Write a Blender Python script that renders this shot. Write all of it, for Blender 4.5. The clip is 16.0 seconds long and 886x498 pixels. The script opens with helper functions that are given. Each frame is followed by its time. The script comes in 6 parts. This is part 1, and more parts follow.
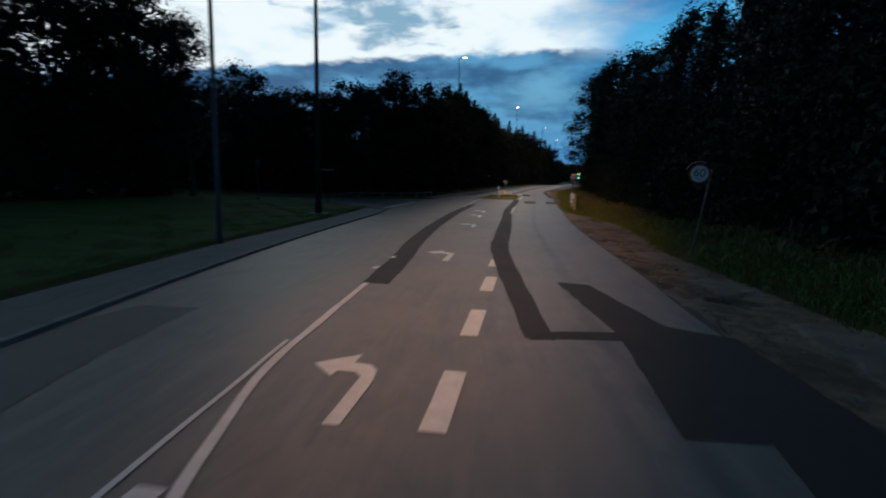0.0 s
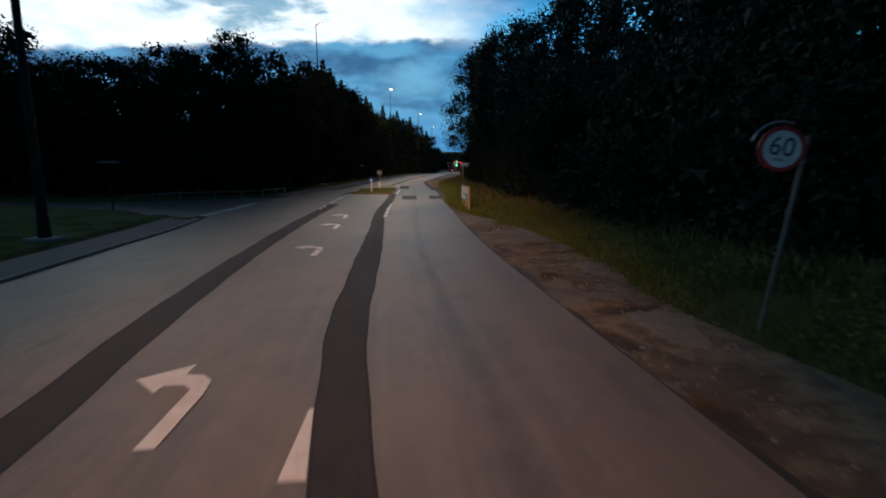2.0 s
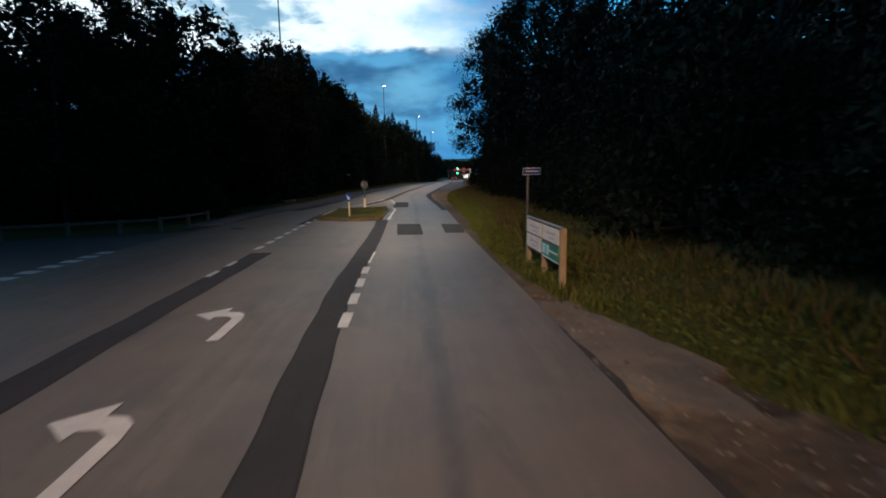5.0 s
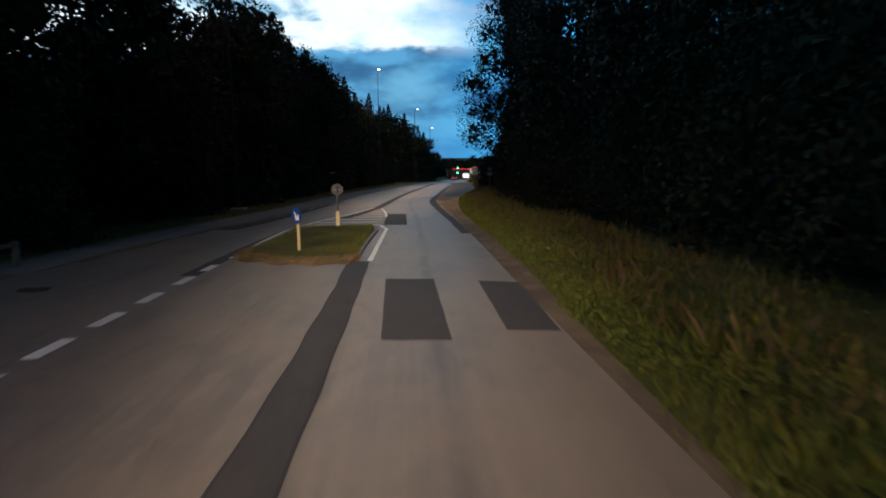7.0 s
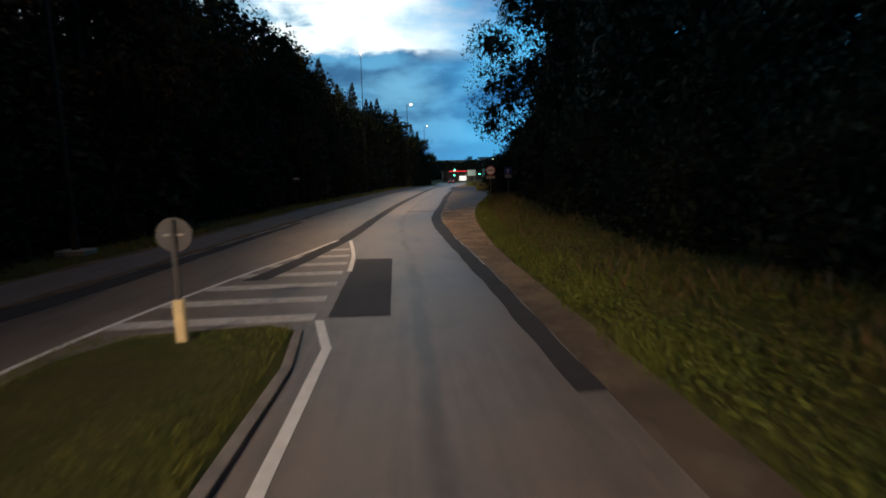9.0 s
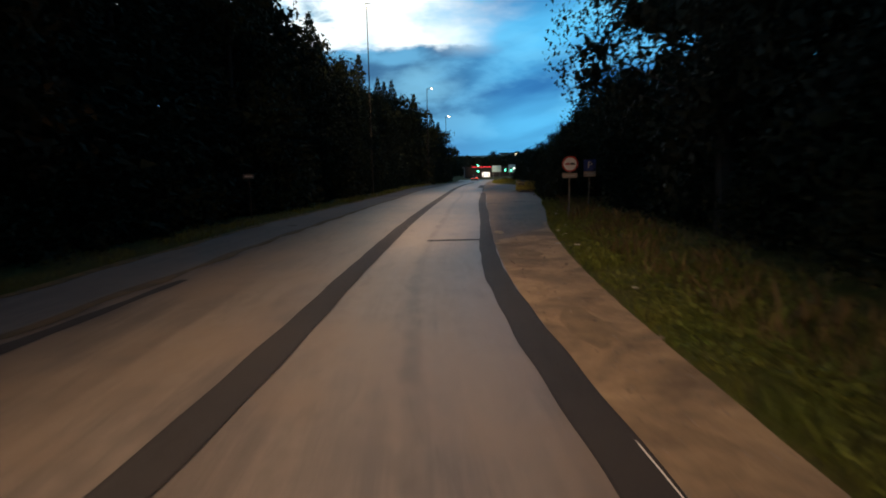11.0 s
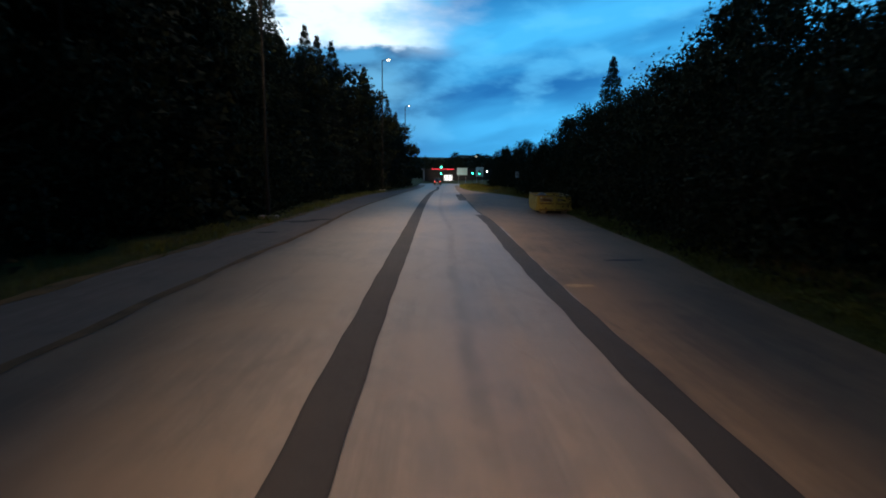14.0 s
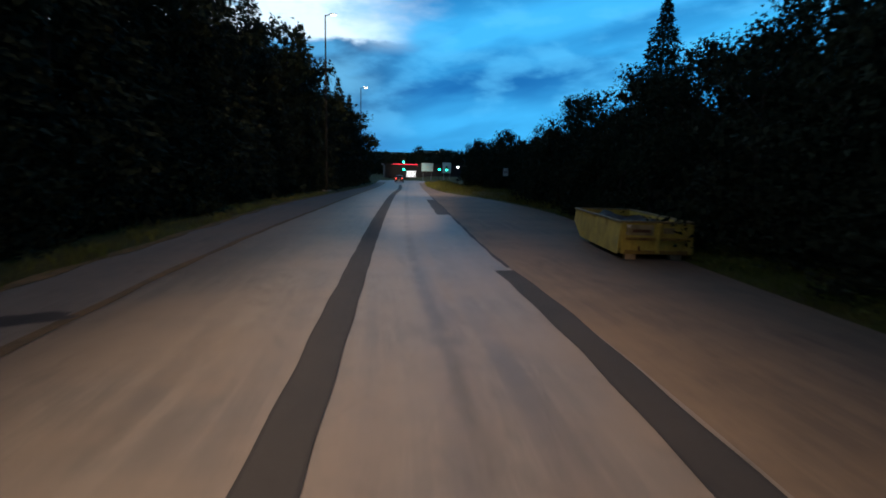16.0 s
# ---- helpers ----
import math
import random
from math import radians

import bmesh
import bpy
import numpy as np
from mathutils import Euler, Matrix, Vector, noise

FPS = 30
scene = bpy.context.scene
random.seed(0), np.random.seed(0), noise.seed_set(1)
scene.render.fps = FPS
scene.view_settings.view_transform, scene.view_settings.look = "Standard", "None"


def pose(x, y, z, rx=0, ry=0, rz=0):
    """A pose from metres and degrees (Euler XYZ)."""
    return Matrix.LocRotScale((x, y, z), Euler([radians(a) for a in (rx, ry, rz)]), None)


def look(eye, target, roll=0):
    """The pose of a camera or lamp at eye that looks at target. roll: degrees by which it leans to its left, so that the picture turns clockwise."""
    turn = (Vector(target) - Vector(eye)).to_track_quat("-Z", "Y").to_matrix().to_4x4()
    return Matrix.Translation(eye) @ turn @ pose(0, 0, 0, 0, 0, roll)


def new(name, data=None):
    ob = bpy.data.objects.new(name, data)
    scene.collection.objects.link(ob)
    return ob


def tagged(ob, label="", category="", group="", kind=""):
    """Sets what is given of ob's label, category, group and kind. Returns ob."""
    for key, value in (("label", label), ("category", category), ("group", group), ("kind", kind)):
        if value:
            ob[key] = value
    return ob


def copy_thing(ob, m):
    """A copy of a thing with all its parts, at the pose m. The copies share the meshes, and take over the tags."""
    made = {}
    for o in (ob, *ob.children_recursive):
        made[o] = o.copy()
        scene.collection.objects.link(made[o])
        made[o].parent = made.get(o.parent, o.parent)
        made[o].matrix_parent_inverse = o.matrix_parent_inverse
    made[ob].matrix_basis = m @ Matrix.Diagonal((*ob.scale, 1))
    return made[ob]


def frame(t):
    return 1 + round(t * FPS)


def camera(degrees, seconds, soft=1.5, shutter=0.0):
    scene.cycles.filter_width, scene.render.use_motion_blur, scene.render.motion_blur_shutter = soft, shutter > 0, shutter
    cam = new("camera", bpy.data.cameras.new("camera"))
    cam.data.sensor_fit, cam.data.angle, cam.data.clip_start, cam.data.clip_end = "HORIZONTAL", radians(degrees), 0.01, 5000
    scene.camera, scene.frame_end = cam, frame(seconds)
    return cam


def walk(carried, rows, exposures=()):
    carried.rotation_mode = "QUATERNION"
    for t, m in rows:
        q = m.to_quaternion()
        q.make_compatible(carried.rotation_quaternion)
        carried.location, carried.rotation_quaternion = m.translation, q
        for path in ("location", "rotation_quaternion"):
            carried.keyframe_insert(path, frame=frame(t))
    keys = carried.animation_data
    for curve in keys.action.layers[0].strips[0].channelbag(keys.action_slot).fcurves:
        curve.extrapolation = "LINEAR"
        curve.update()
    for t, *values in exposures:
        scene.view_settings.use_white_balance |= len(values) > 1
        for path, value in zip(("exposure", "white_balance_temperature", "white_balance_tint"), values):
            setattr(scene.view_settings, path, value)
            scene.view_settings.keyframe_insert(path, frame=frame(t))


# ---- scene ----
cam = camera(80.89, 16.0, soft=1.8, shutter=0.5)
PATH = [
    (0.0, (0.000, 0.000, 2.210), (-1.588, 9.770, 0.784), 1.17),
    (0.5, (-0.062, 2.215, 2.207), (-0.639, 12.109, 0.880), 0.91),
    (1.0, (-0.044, 4.495, 2.205), (0.046, 14.396, 0.803), 0.43),
    (1.5, (-0.020, 6.810, 2.185), (0.493, 16.673, 0.616), 0.43),
    (2.0, (0.023, 9.115, 2.189), (0.674, 18.964, 0.583), -0.20),
    (2.5, (-0.016, 11.245, 2.195), (0.606, 21.134, 0.839), -0.66),
    (3.0, (0.001, 13.579, 2.201), (0.634, 23.467, 0.850), -1.18),
    (3.5, (-0.000, 16.145, 2.198), (0.634, 26.037, 0.876), -1.31),
    (3.7, (-0.023, 17.188, 2.198), (0.647, 27.073, 0.837), -1.24),
    (5.8, (-0.029, 28.316, 2.198), (0.656, 38.176, 0.681), -0.33),
    (6, (-0.077, 29.499, 2.185), (0.648, 39.354, 0.648), 0.04),
    (6.5, (-0.079, 32.552, 2.207), (0.679, 42.412, 0.716), -0.03),
    (7, (-0.059, 35.748, 2.193), (0.715, 45.608, 0.713), -0.16),
    (7.5, (-0.009, 38.931, 2.201), (0.807, 48.797, 0.790), -0.63),
    (8, (0.055, 42.146, 2.211), (0.909, 52.009, 0.797), -0.97),
    (8.2, (0.066, 43.519, 2.210), (0.971, 53.378, 0.803), -1.03),
    (10.3, (0.679, 58.703, 2.202), (1.403, 68.567, 0.724), -1.15),
    (10.5, (0.635, 60.193, 2.205), (1.289, 70.064, 0.743), -0.79),
    (11.0, (0.559, 63.977, 2.208), (1.078, 73.850, 0.706), -0.89),
    (11.5, (0.552, 67.835, 2.184), (1.097, 77.707, 0.687), -0.28),
    (12.0, (0.563, 71.631, 2.193), (1.261, 81.502, 0.751), -0.63),
    (12.5, (0.637, 75.498, 2.201), (1.499, 85.354, 0.752), -0.32),
    (13.0, (0.789, 79.231, 2.196), (1.801, 89.070, 0.723), 0.09),
    (13.5, (1.002, 83.094, 2.199), (2.214, 92.911, 0.726), 0.37),
    (14.0, (1.283, 87.028, 2.201), (2.682, 96.820, 0.734), 0.73),
    (14.5, (1.654, 90.936, 2.201), (3.230, 100.698, 0.712), 0.80),
    (15.0, (2.121, 94.947, 2.198), (3.888, 104.664, 0.634), 1.21),
    (15.5, (2.620, 98.926, 2.210), (4.575, 108.610, 0.657), 1.32),
    (16, (3.205, 102.965, 2.202), (5.336, 112.614, 0.669), 1.42),
]
walk(cam, [(t, look(eye, target, roll)) for t, eye, target, roll in PATH],
     [(0.0, -0.22, 6700, 12), (1.0, -0.15, 6750, 12), (2.2, 0.0, 6700, 11), (3.0, -0.04, 6400, 9), (6.0, 0.06, 6350, 8), (8.0, 0.06, 6550, 9), (10.5, 0.15, 7000, 11), (11.5, 0.18, 7000, 11), (12.5, 0.13, 6600, 10), (13.5, 0.07, 6250, 9), (14.5, 0.05, 6050, 9), (16.0, 0.02, 5900, 8)])

# ---- world, sun, exposure ----
world = bpy.data.worlds.new("dusk_sky")
scene.world = world
world.use_nodes = True


class Net:
    """Short writing for node trees."""

    def __init__(self, tree):
        self.t = tree
        tree.nodes.clear()

    def node(self, kind, ins=None, operation="", data="", blend="", feature=""):
        n = self.t.nodes.new(kind)
        if operation:
            n.operation = operation
        if data:
            n.data_type = data
        if blend:
            n.blend_type = blend
        if feature:
            n.feature = feature
        for k, v in (ins or {}).items():
            if isinstance(v, bpy.types.NodeSocket):
                self.t.links.new(v, n.inputs[k])
            else:
                n.inputs[k].default_value = v
        return n

    def math(self, op, a, b=0.0, c=0.0):
        return self.node("ShaderNodeMath", {0: a, 1: b, 2: c}, operation=op).outputs[0]

    def step(self, v, a, b, lo=0.0, hi=1.0):
        n = self.node("ShaderNodeMapRange", {0: v, 1: a, 2: b, 3: lo, 4: hi})
        n.interpolation_type = "SMOOTHSTEP"
        return n.outputs[0]

    def noise(self, vec, scale, detail=4.0, rough=0.5, dist=0.0):
        return self.node("ShaderNodeTexNoise", {"Vector": vec, "Scale": scale, "Detail": detail, "Roughness": rough, "Distortion": dist}).outputs[0]

    def mix(self, f, a, b, mode="MIX"):
        n = self.node("ShaderNodeMix", {0: f, 6: a, 7: b}, data="RGBA", blend=mode)
        return n.outputs[2]

    def scaled(self, vec, s):
        return self.node("ShaderNodeMapping", {"Vector": vec, "Scale": s}).outputs[0]


def rgb(r, g, b):
    return (r, g, b, 1.0)


SKY_GAIN = 1.0
n = Net(world.node_tree)
direction = n.node("ShaderNodeTexCoord").outputs["Generated"]
sep = n.node("ShaderNodeSeparateXYZ", {0: direction})
DEG = 57.29578
az = n.math("MULTIPLY", n.math("ARCTAN2", sep.outputs[0], sep.outputs[1]), DEG)
el = n.math("MULTIPLY", n.math("ARCSINE", sep.outputs[2]), DEG)
flat = n.node("ShaderNodeCombineXYZ", {0: n.math("MULTIPLY", az, 0.05), 1: n.math("MULTIPLY", el, 0.12), 2: 0.37}).outputs[0]
puff = n.noise(flat, 2.6, 6.0, 0.50, 0.12)
tilted = n.node("ShaderNodeCombineXYZ", {0: n.math("MULTIPLY", az, 0.035), 1: n.math("SUBTRACT", n.math("MULTIPLY", el, 0.15), n.math("MULTIPLY", az, 0.03)), 2: 1.9}).outputs[0]
streak = n.noise(tilted, 1.7, 5.0, 0.45, 0.1)
big = n.noise(flat, 1.1, 3.0, 0.5)
air = n.node("ShaderNodeTexSky")
air.sky_type, air.sun_disc, air.sun_elevation, air.sun_rotation = "NISHITA", False, radians(2.0), radians(-25.0)
clear = n.mix(1.0, air.outputs[0], rgb(0.05, 0.05, 0.05), "MULTIPLY")
# soft blue cloud with long darker bands that climb away from the afterglow
def band(level, slope, from_az, half):
    mid = n.math("ADD", level, n.math("MULTIPLY", n.math("SUBTRACT", az, from_az), slope))
    off = n.math("ABSOLUTE", n.math("SUBTRACT", n.math("ADD", el, n.math("MULTIPLY", n.math("SUBTRACT", streak, 0.5), 5.0)), mid))
    return n.step(off, 0.0, half * 1.25, 1.0, 0.0)


dark = n.math("MAXIMUM", n.math("MULTIPLY", band(7.0, 0.13, 8.0, 2.8), n.step(az, 18.0, 40.0, 1.0, 0.2)), n.math("MULTIPLY", band(12.0, 0.20, 18.0, 2.4), 0.7))
dark = n.math("MAXIMUM", dark, n.math("MULTIPLY", band(17.5, 0.12, 12.0, 3.0), 0.75))
dark = n.math("ADD", n.math("MULTIPLY", dark, 0.62), n.step(streak, 0.38, 0.64, 0.38, -0.15))
blue = n.mix(dark, rgb(0.085, 0.53, 0.98), rgb(0.018, 0.165, 0.46))
blue = n.mix(n.step(puff, 0.46, 0.66, 0.0, 0.5), blue, rgb(0.15, 0.64, 1.05))
blue = n.mix(n.step(el, 1.0, 5.0, 0.7, 0.0), blue, rgb(0.045, 0.33, 0.68))
# the bank's top is a straight far edge, seen over one heading
ahead = n.math("MAXIMUM", n.math("ADD", n.math("MULTIPLY", sep.outputs[0], 0.14), n.math("MULTIPLY", sep.outputs[1], 0.99)), 0.2)
rise = n.math("MULTIPLY", n.math("ARCTAN2", sep.outputs[2], ahead), DEG)
# bright afterglow over the bank
wander = n.math("MULTIPLY", n.math("SUBTRACT", puff, 0.5), 15.0)
glow_az = n.step(n.math("ADD", az, wander), -1.0, 12.0, 1.0, 0.0)
glow_far = n.step(az, -95.0, -45.0)
glow_top = n.step(el, 26.0, 55.0, 1.0, 0.0)
glow = n.math("MULTIPLY", n.math("MULTIPLY", glow_az, glow_far), glow_top)


def cloud(mid_az, mid_el, wide, tall, ragged):
    """A loose cloud round a heading and height, with torn edges."""
    u = n.math("DIVIDE", n.math("SUBTRACT", az, mid_az), wide)
    v = n.math("DIVIDE", n.math("SUBTRACT", el, mid_el), tall)
    off = n.math("SQRT", n.math("ADD", n.math("MULTIPLY", u, u), n.math("MULTIPLY", v, v)))
    torn = n.noise(flat, 5.5, 5.0, 0.55, 0.3)
    return n.step(n.math("ADD", off, n.math("MULTIPLY", n.math("SUBTRACT", torn, 0.5), ragged)), 0.15, 1.15, 1.0, 0.0)


bright = n.mix(n.step(puff, 0.50, 0.72, 0.0, 0.55), rgb(1.00, 1.16, 1.24), rgb(0.34, 0.68, 0.98))
bright = n.mix(n.math("MULTIPLY", cloud(-16.0, 15.6, 8.0, 3.0, 3.4), 0.85), bright, rgb(0.15, 0.40, 0.62))
bright = n.mix(n.math("MULTIPLY", cloud(-44.0, 18.5, 12.0, 4.0, 3.5), 0.5), bright, rgb(0.22, 0.52, 0.75))
upper = n.mix(n.math("MULTIPLY", glow, n.step(rise, 11.2, 12.9)), blue, bright)
# low cloud bank with a lumpy top edge
lumps = n.noise(flat, 8.0, 5.0, 0.5)
edge = n.math("ADD", rise, n.math("MULTIPLY", n.math("SUBTRACT", lumps, 0.5), 2.2))
bank_here = n.math("MULTIPLY", n.step(edge, 12.3, 13.2, 1.0, 0.0), n.step(az, 1.0, 12.0, 1.0, 0.0))
bank = n.mix(n.step(puff, 0.40, 0.62), rgb(0.034, 0.150, 0.33), rgb(0.11, 0.40, 0.70))
bank = n.mix(n.math("MULTIPLY", cloud(0.8, 8.6, 5.0, 2.6, 1.4), 0.8), bank, rgb(0.17, 0.50, 0.78))
bank = n.mix(n.step(el, 1.5, 6.0, 0.75, 0.0), bank, rgb(0.060, 0.30, 0.66))
whole = n.mix(bank_here, upper, bank)
# thick dark cover overhead
cover = n.mix(n.step(big, 0.35, 0.7), rgb(0.014, 0.036, 0.080), rgb(0.040, 0.095, 0.19))
whole = n.mix(n.step(el, 20.0, 44.0), whole, cover)
# the sky is darker away from the afterglow
turned = n.math("ABSOLUTE", n.math("ADD", az, 20.0))
whole = n.mix(n.step(turned, 78.0, 140.0, 0.0, 0.9), whole, rgb(0.008, 0.020, 0.045))
whole = n.mix(0.04, whole, clear)
bg = n.node("ShaderNodeBackground", {"Color": whole, "Strength": SKY_GAIN})
out = n.node("ShaderNodeOutputWorld", {"Surface": bg.outputs[0]})

sun = new("sun", bpy.data.lights.new("sun", "SUN"))
sun.data.energy, sun.data.angle, sun.data.color = 0.05, radians(25), (1.0, 0.93, 0.85)
sun.matrix_world = look((0, 0, 60), (0 + 25.0, -54.0, 48.0))


# ---- helpers for shapes and materials ----
def material(name, colors, rough=0.8, scale=8.0, bump=0.15, metal=0.0, grime=0.25, spec=0.5, stretch=(1, 1, 1), island=0.0, sheen=0.0):
    """A surface of two blended colours, with grain, blotches and relief."""
    m = bpy.data.materials.new(name)
    m.use_nodes = True
    k = Net(m.node_tree)
    at = k.scaled(k.node("ShaderNodeTexCoord").outputs["Object"], stretch)
    fine = k.noise(at, scale * 9, 5.0, 0.65)
    wide = k.noise(at, scale, 4.0, 0.55)
    a, b = colors
    col = k.mix(k.step(wide, 0.3, 0.7), rgb(*a), rgb(*b))
    col = k.mix(k.math("MULTIPLY", k.step(fine, 0.35, 0.75), grime), col, rgb(*[c * 0.45 for c in a]))
    if island:
        rnd = k.node("ShaderNodeNewGeometry").outputs["Random Per Island"]
        one = k.node("ShaderNodeObjectInfo").outputs["Random"]
        hue = k.node("ShaderNodeHueSaturation", {"Hue": k.math("ADD", 0.5, k.math("MULTIPLY", k.math("SUBTRACT", one, 0.5), 0.06 * island)),
                     "Value": k.math("ADD", 1.0, k.math("MULTIPLY", k.math("SUBTRACT", rnd, 0.5), island)), "Color": col})
        col = hue.outputs[0]
    rg = k.math("ADD", rough - 0.08, k.math("MULTIPLY", fine, 0.16))
    bsdf = k.node("ShaderNodeBsdfPrincipled", {"Base Color": col, "Roughness": rg, "Metallic": metal, "Specular IOR Level": spec})
    if bump:
        bp = k.node("ShaderNodeBump", {"Height": fine, "Strength": bump, "Distance": 0.02})
        k.t.links.new(bp.outputs[0], bsdf.inputs["Normal"])
    k.node("ShaderNodeOutputMaterial", {"Surface": bsdf.outputs[0]})
    return m


def glowing(name, color, strength):
    m = bpy.data.materials.new(name)
    m.use_nodes = True
    k = Net(m.node_tree)
    e = k.node("ShaderNodeEmission", {"Color": rgb(*color), "Strength": strength})
    k.node("ShaderNodeOutputMaterial", {"Surface": e.outputs[0]})
    return m


def asphalt(name, light, dark, warm, rough=0.48, spec=0.5):
    """Worn asphalt: stones, wheel streaks along the way, blotches and fine cracks."""
    m = bpy.data.materials.new(name)
    m.use_nodes = True
    k = Net(m.node_tree)
    at = k.node("ShaderNodeTexCoord").outputs["Object"]
    grit = k.noise(at, 90.0, 3.0, 0.7)
    along = k.node("ShaderNodeSeparateXYZ", {0: at}).outputs[1]
    lane = k.node("ShaderNodeAttribute")
    lane.attribute_name = "lane"
    aside = lane.outputs["Fac"]
    streaks = k.noise(k.node("ShaderNodeCombineXYZ", {0: k.math("MULTIPLY", aside, 2.3), 1: k.math("MULTIPLY", along, 0.07)}).outputs[0], 1.3, 5.0, 0.65)
    blotch = k.noise(at, 0.35, 5.0, 0.6)
    stain = k.noise(k.scaled(at, (1.0, 0.3, 1.0)), 1.4, 5.0, 0.65, 0.8)
    cracks = k.node("ShaderNodeTexVoronoi", {"Vector": k.node("ShaderNodeMix", {0: 0.10, 4: at, 5: k.node("ShaderNodeTexNoise", {"Vector": at, "Scale": 1.7}).outputs[1]}, data="VECTOR").outputs[1], "Scale": 0.42},
                    feature="DISTANCE_TO_EDGE").outputs["Distance"]
    col = k.mix(k.step(streaks, 0.38, 0.62), rgb(*dark), rgb(*light))
    mottle = k.noise(k.scaled(at, (1.0, 0.5, 1.0)), 3.2, 5.0, 0.7)
    col = k.mix(k.step(mottle, 0.38, 0.62, 0.42, 0.0), col, rgb(*[c * 0.7 for c in dark]))
    col = k.mix(k.step(blotch, 0.38, 0.62, 0.0, 0.7), col, rgb(*warm))
    col = k.mix(k.step(stain, 0.55, 0.72, 0.0, 0.5), col, rgb(*[c * 0.6 for c in dark]))
    worn = k.noise(at, 0.8, 4.0, 0.6)
    drip = k.step(k.math("ABSOLUTE", k.math("ADD", k.math("ADD", aside, k.step(along, 55.0, 98.0, 1.62, 1.98)), k.math("MULTIPLY", worn, 0.30))), 0.02, 0.20, 1.0, 0.0)
    tracks = k.step(k.math("ABSOLUTE", k.math("SUBTRACT", k.math("ABSOLUTE", k.math("ADD", aside, 1.75)), 0.8)), 0.05, 0.45, 1.0, 0.0)
    col = k.mix(k.math("MULTIPLY", drip, k.step(worn, 0.3, 0.62, 0.15, 0.62)), col, rgb(*[c * 0.45 for c in dark]))
    col = k.mix(k.math("MULTIPLY", tracks, 0.22), col, rgb(*[c * 1.12 for c in light]))
    col = k.mix(k.step(cracks, 0.0, 0.004, 0.16, 0.0), col, rgb(0.02, 0.018, 0.016))
    col = k.mix(k.step(grit, 0.3, 0.7, 0.3, 0.0), col, rgb(*[c * 0.55 for c in dark]))
    rim = k.node("ShaderNodeAttribute")
    rim.attribute_name = "rim"
    ragged = k.math("ADD", rim.outputs["Fac"], k.math("MULTIPLY", k.math("SUBTRACT", mottle, 0.5), 0.16))
    col = k.mix(k.step(ragged, 0.82, 0.94, 0.0, 0.55), col, rgb(*[c * 0.5 for c in dark]))
    rg = k.math("ADD", rough - 0.1, k.math("MULTIPLY", streaks, 0.2))
    bsdf = k.node("ShaderNodeBsdfPrincipled", {"Base Color": col, "Roughness": rg, "Specular IOR Level": spec})
    bp = k.node("ShaderNodeBump", {"Height": grit, "Strength": 0.35, "Distance": 0.01})
    k.t.links.new(bp.outputs[0], bsdf.inputs["Normal"])
    k.node("ShaderNodeOutputMaterial", {"Surface": bsdf.outputs[0]})
    return m


def mesh_of(name, verts, faces, mat, smooth=False):
    me = bpy.data.meshes.new(name)
    me.from_pydata([tuple(v) for v in verts], [], [tuple(f) for f in faces])
    me.materials.append(mat)
    if smooth:
        me.polygons.foreach_set("use_smooth", [True] * len(me.polygons))
    me.update()
    return me


def part(name, bm, mat, parent, label=""):
    """Links a bmesh as one mesh object under a thing or a part."""
    me = bpy.data.meshes.new(name)
    bm.to_mesh(me)
    bm.free()
    me.materials.append(mat)
    ob = new(name, me)
    ob.parent = parent
    return tagged(ob, label)


def sheet(name, verts, faces, mat, parent, label=""):
    ob = new(name, mesh_of(name, verts, faces, mat))
    ob.parent = parent
    return tagged(ob, label)


def thing(name, m, label, category, group="", kind=""):
    ob = new(name)
    ob.empty_display_size = 0.3
    ob.matrix_world = m
    return tagged(ob, label, category, group, kind)


def box(size, at=(0, 0, 0), bevel=0.0, turn=None, bm=None):
    bm = bm or bmesh.new()
    made = bmesh.ops.create_cube(bm, size=1.0)["verts"]
    m = Matrix.Translation(at) @ (turn or Matrix()) @ Matrix.Diagonal((*size, 1))
    bmesh.ops.transform(bm, matrix=m, verts=made)
    if bevel:
        es = {e for v in made for e in v.link_edges}
        bmesh.ops.bevel(bm, geom=list(es), offset=bevel, segments=2, affect="EDGES", profile=0.6)
    return bm


def rod(a, b, r0, r1=None, seg=12, bm=None):
    """A tapered round bar from a to b."""
    bm = bm or bmesh.new()
    a, b = Vector(a), Vector(b)
    made = bmesh.ops.create_cone(bm, cap_ends=True, segments=seg, radius1=r0, radius2=r0 if r1 is None else r1, depth=(b - a).length)["verts"]
    q = (b - a).to_track_quat("Z", "Y").to_matrix().to_4x4()
    bmesh.ops.transform(bm, matrix=Matrix.Translation((a + b) / 2) @ q, verts=made)
    return bm


def disc(radius, depth, seg=40, at=(0, 0, 0), bevel=0.004, bm=None):
    """A round plate that faces -y."""
    bm = bm or bmesh.new()
    made = bmesh.ops.create_cone(bm, cap_ends=True, segments=seg, radius1=radius, radius2=radius, depth=depth)["verts"]
    bmesh.ops.transform(bm, matrix=Matrix.Translation(at) @ Matrix.Rotation(radians(90), 4, "X"), verts=made)
    return bm


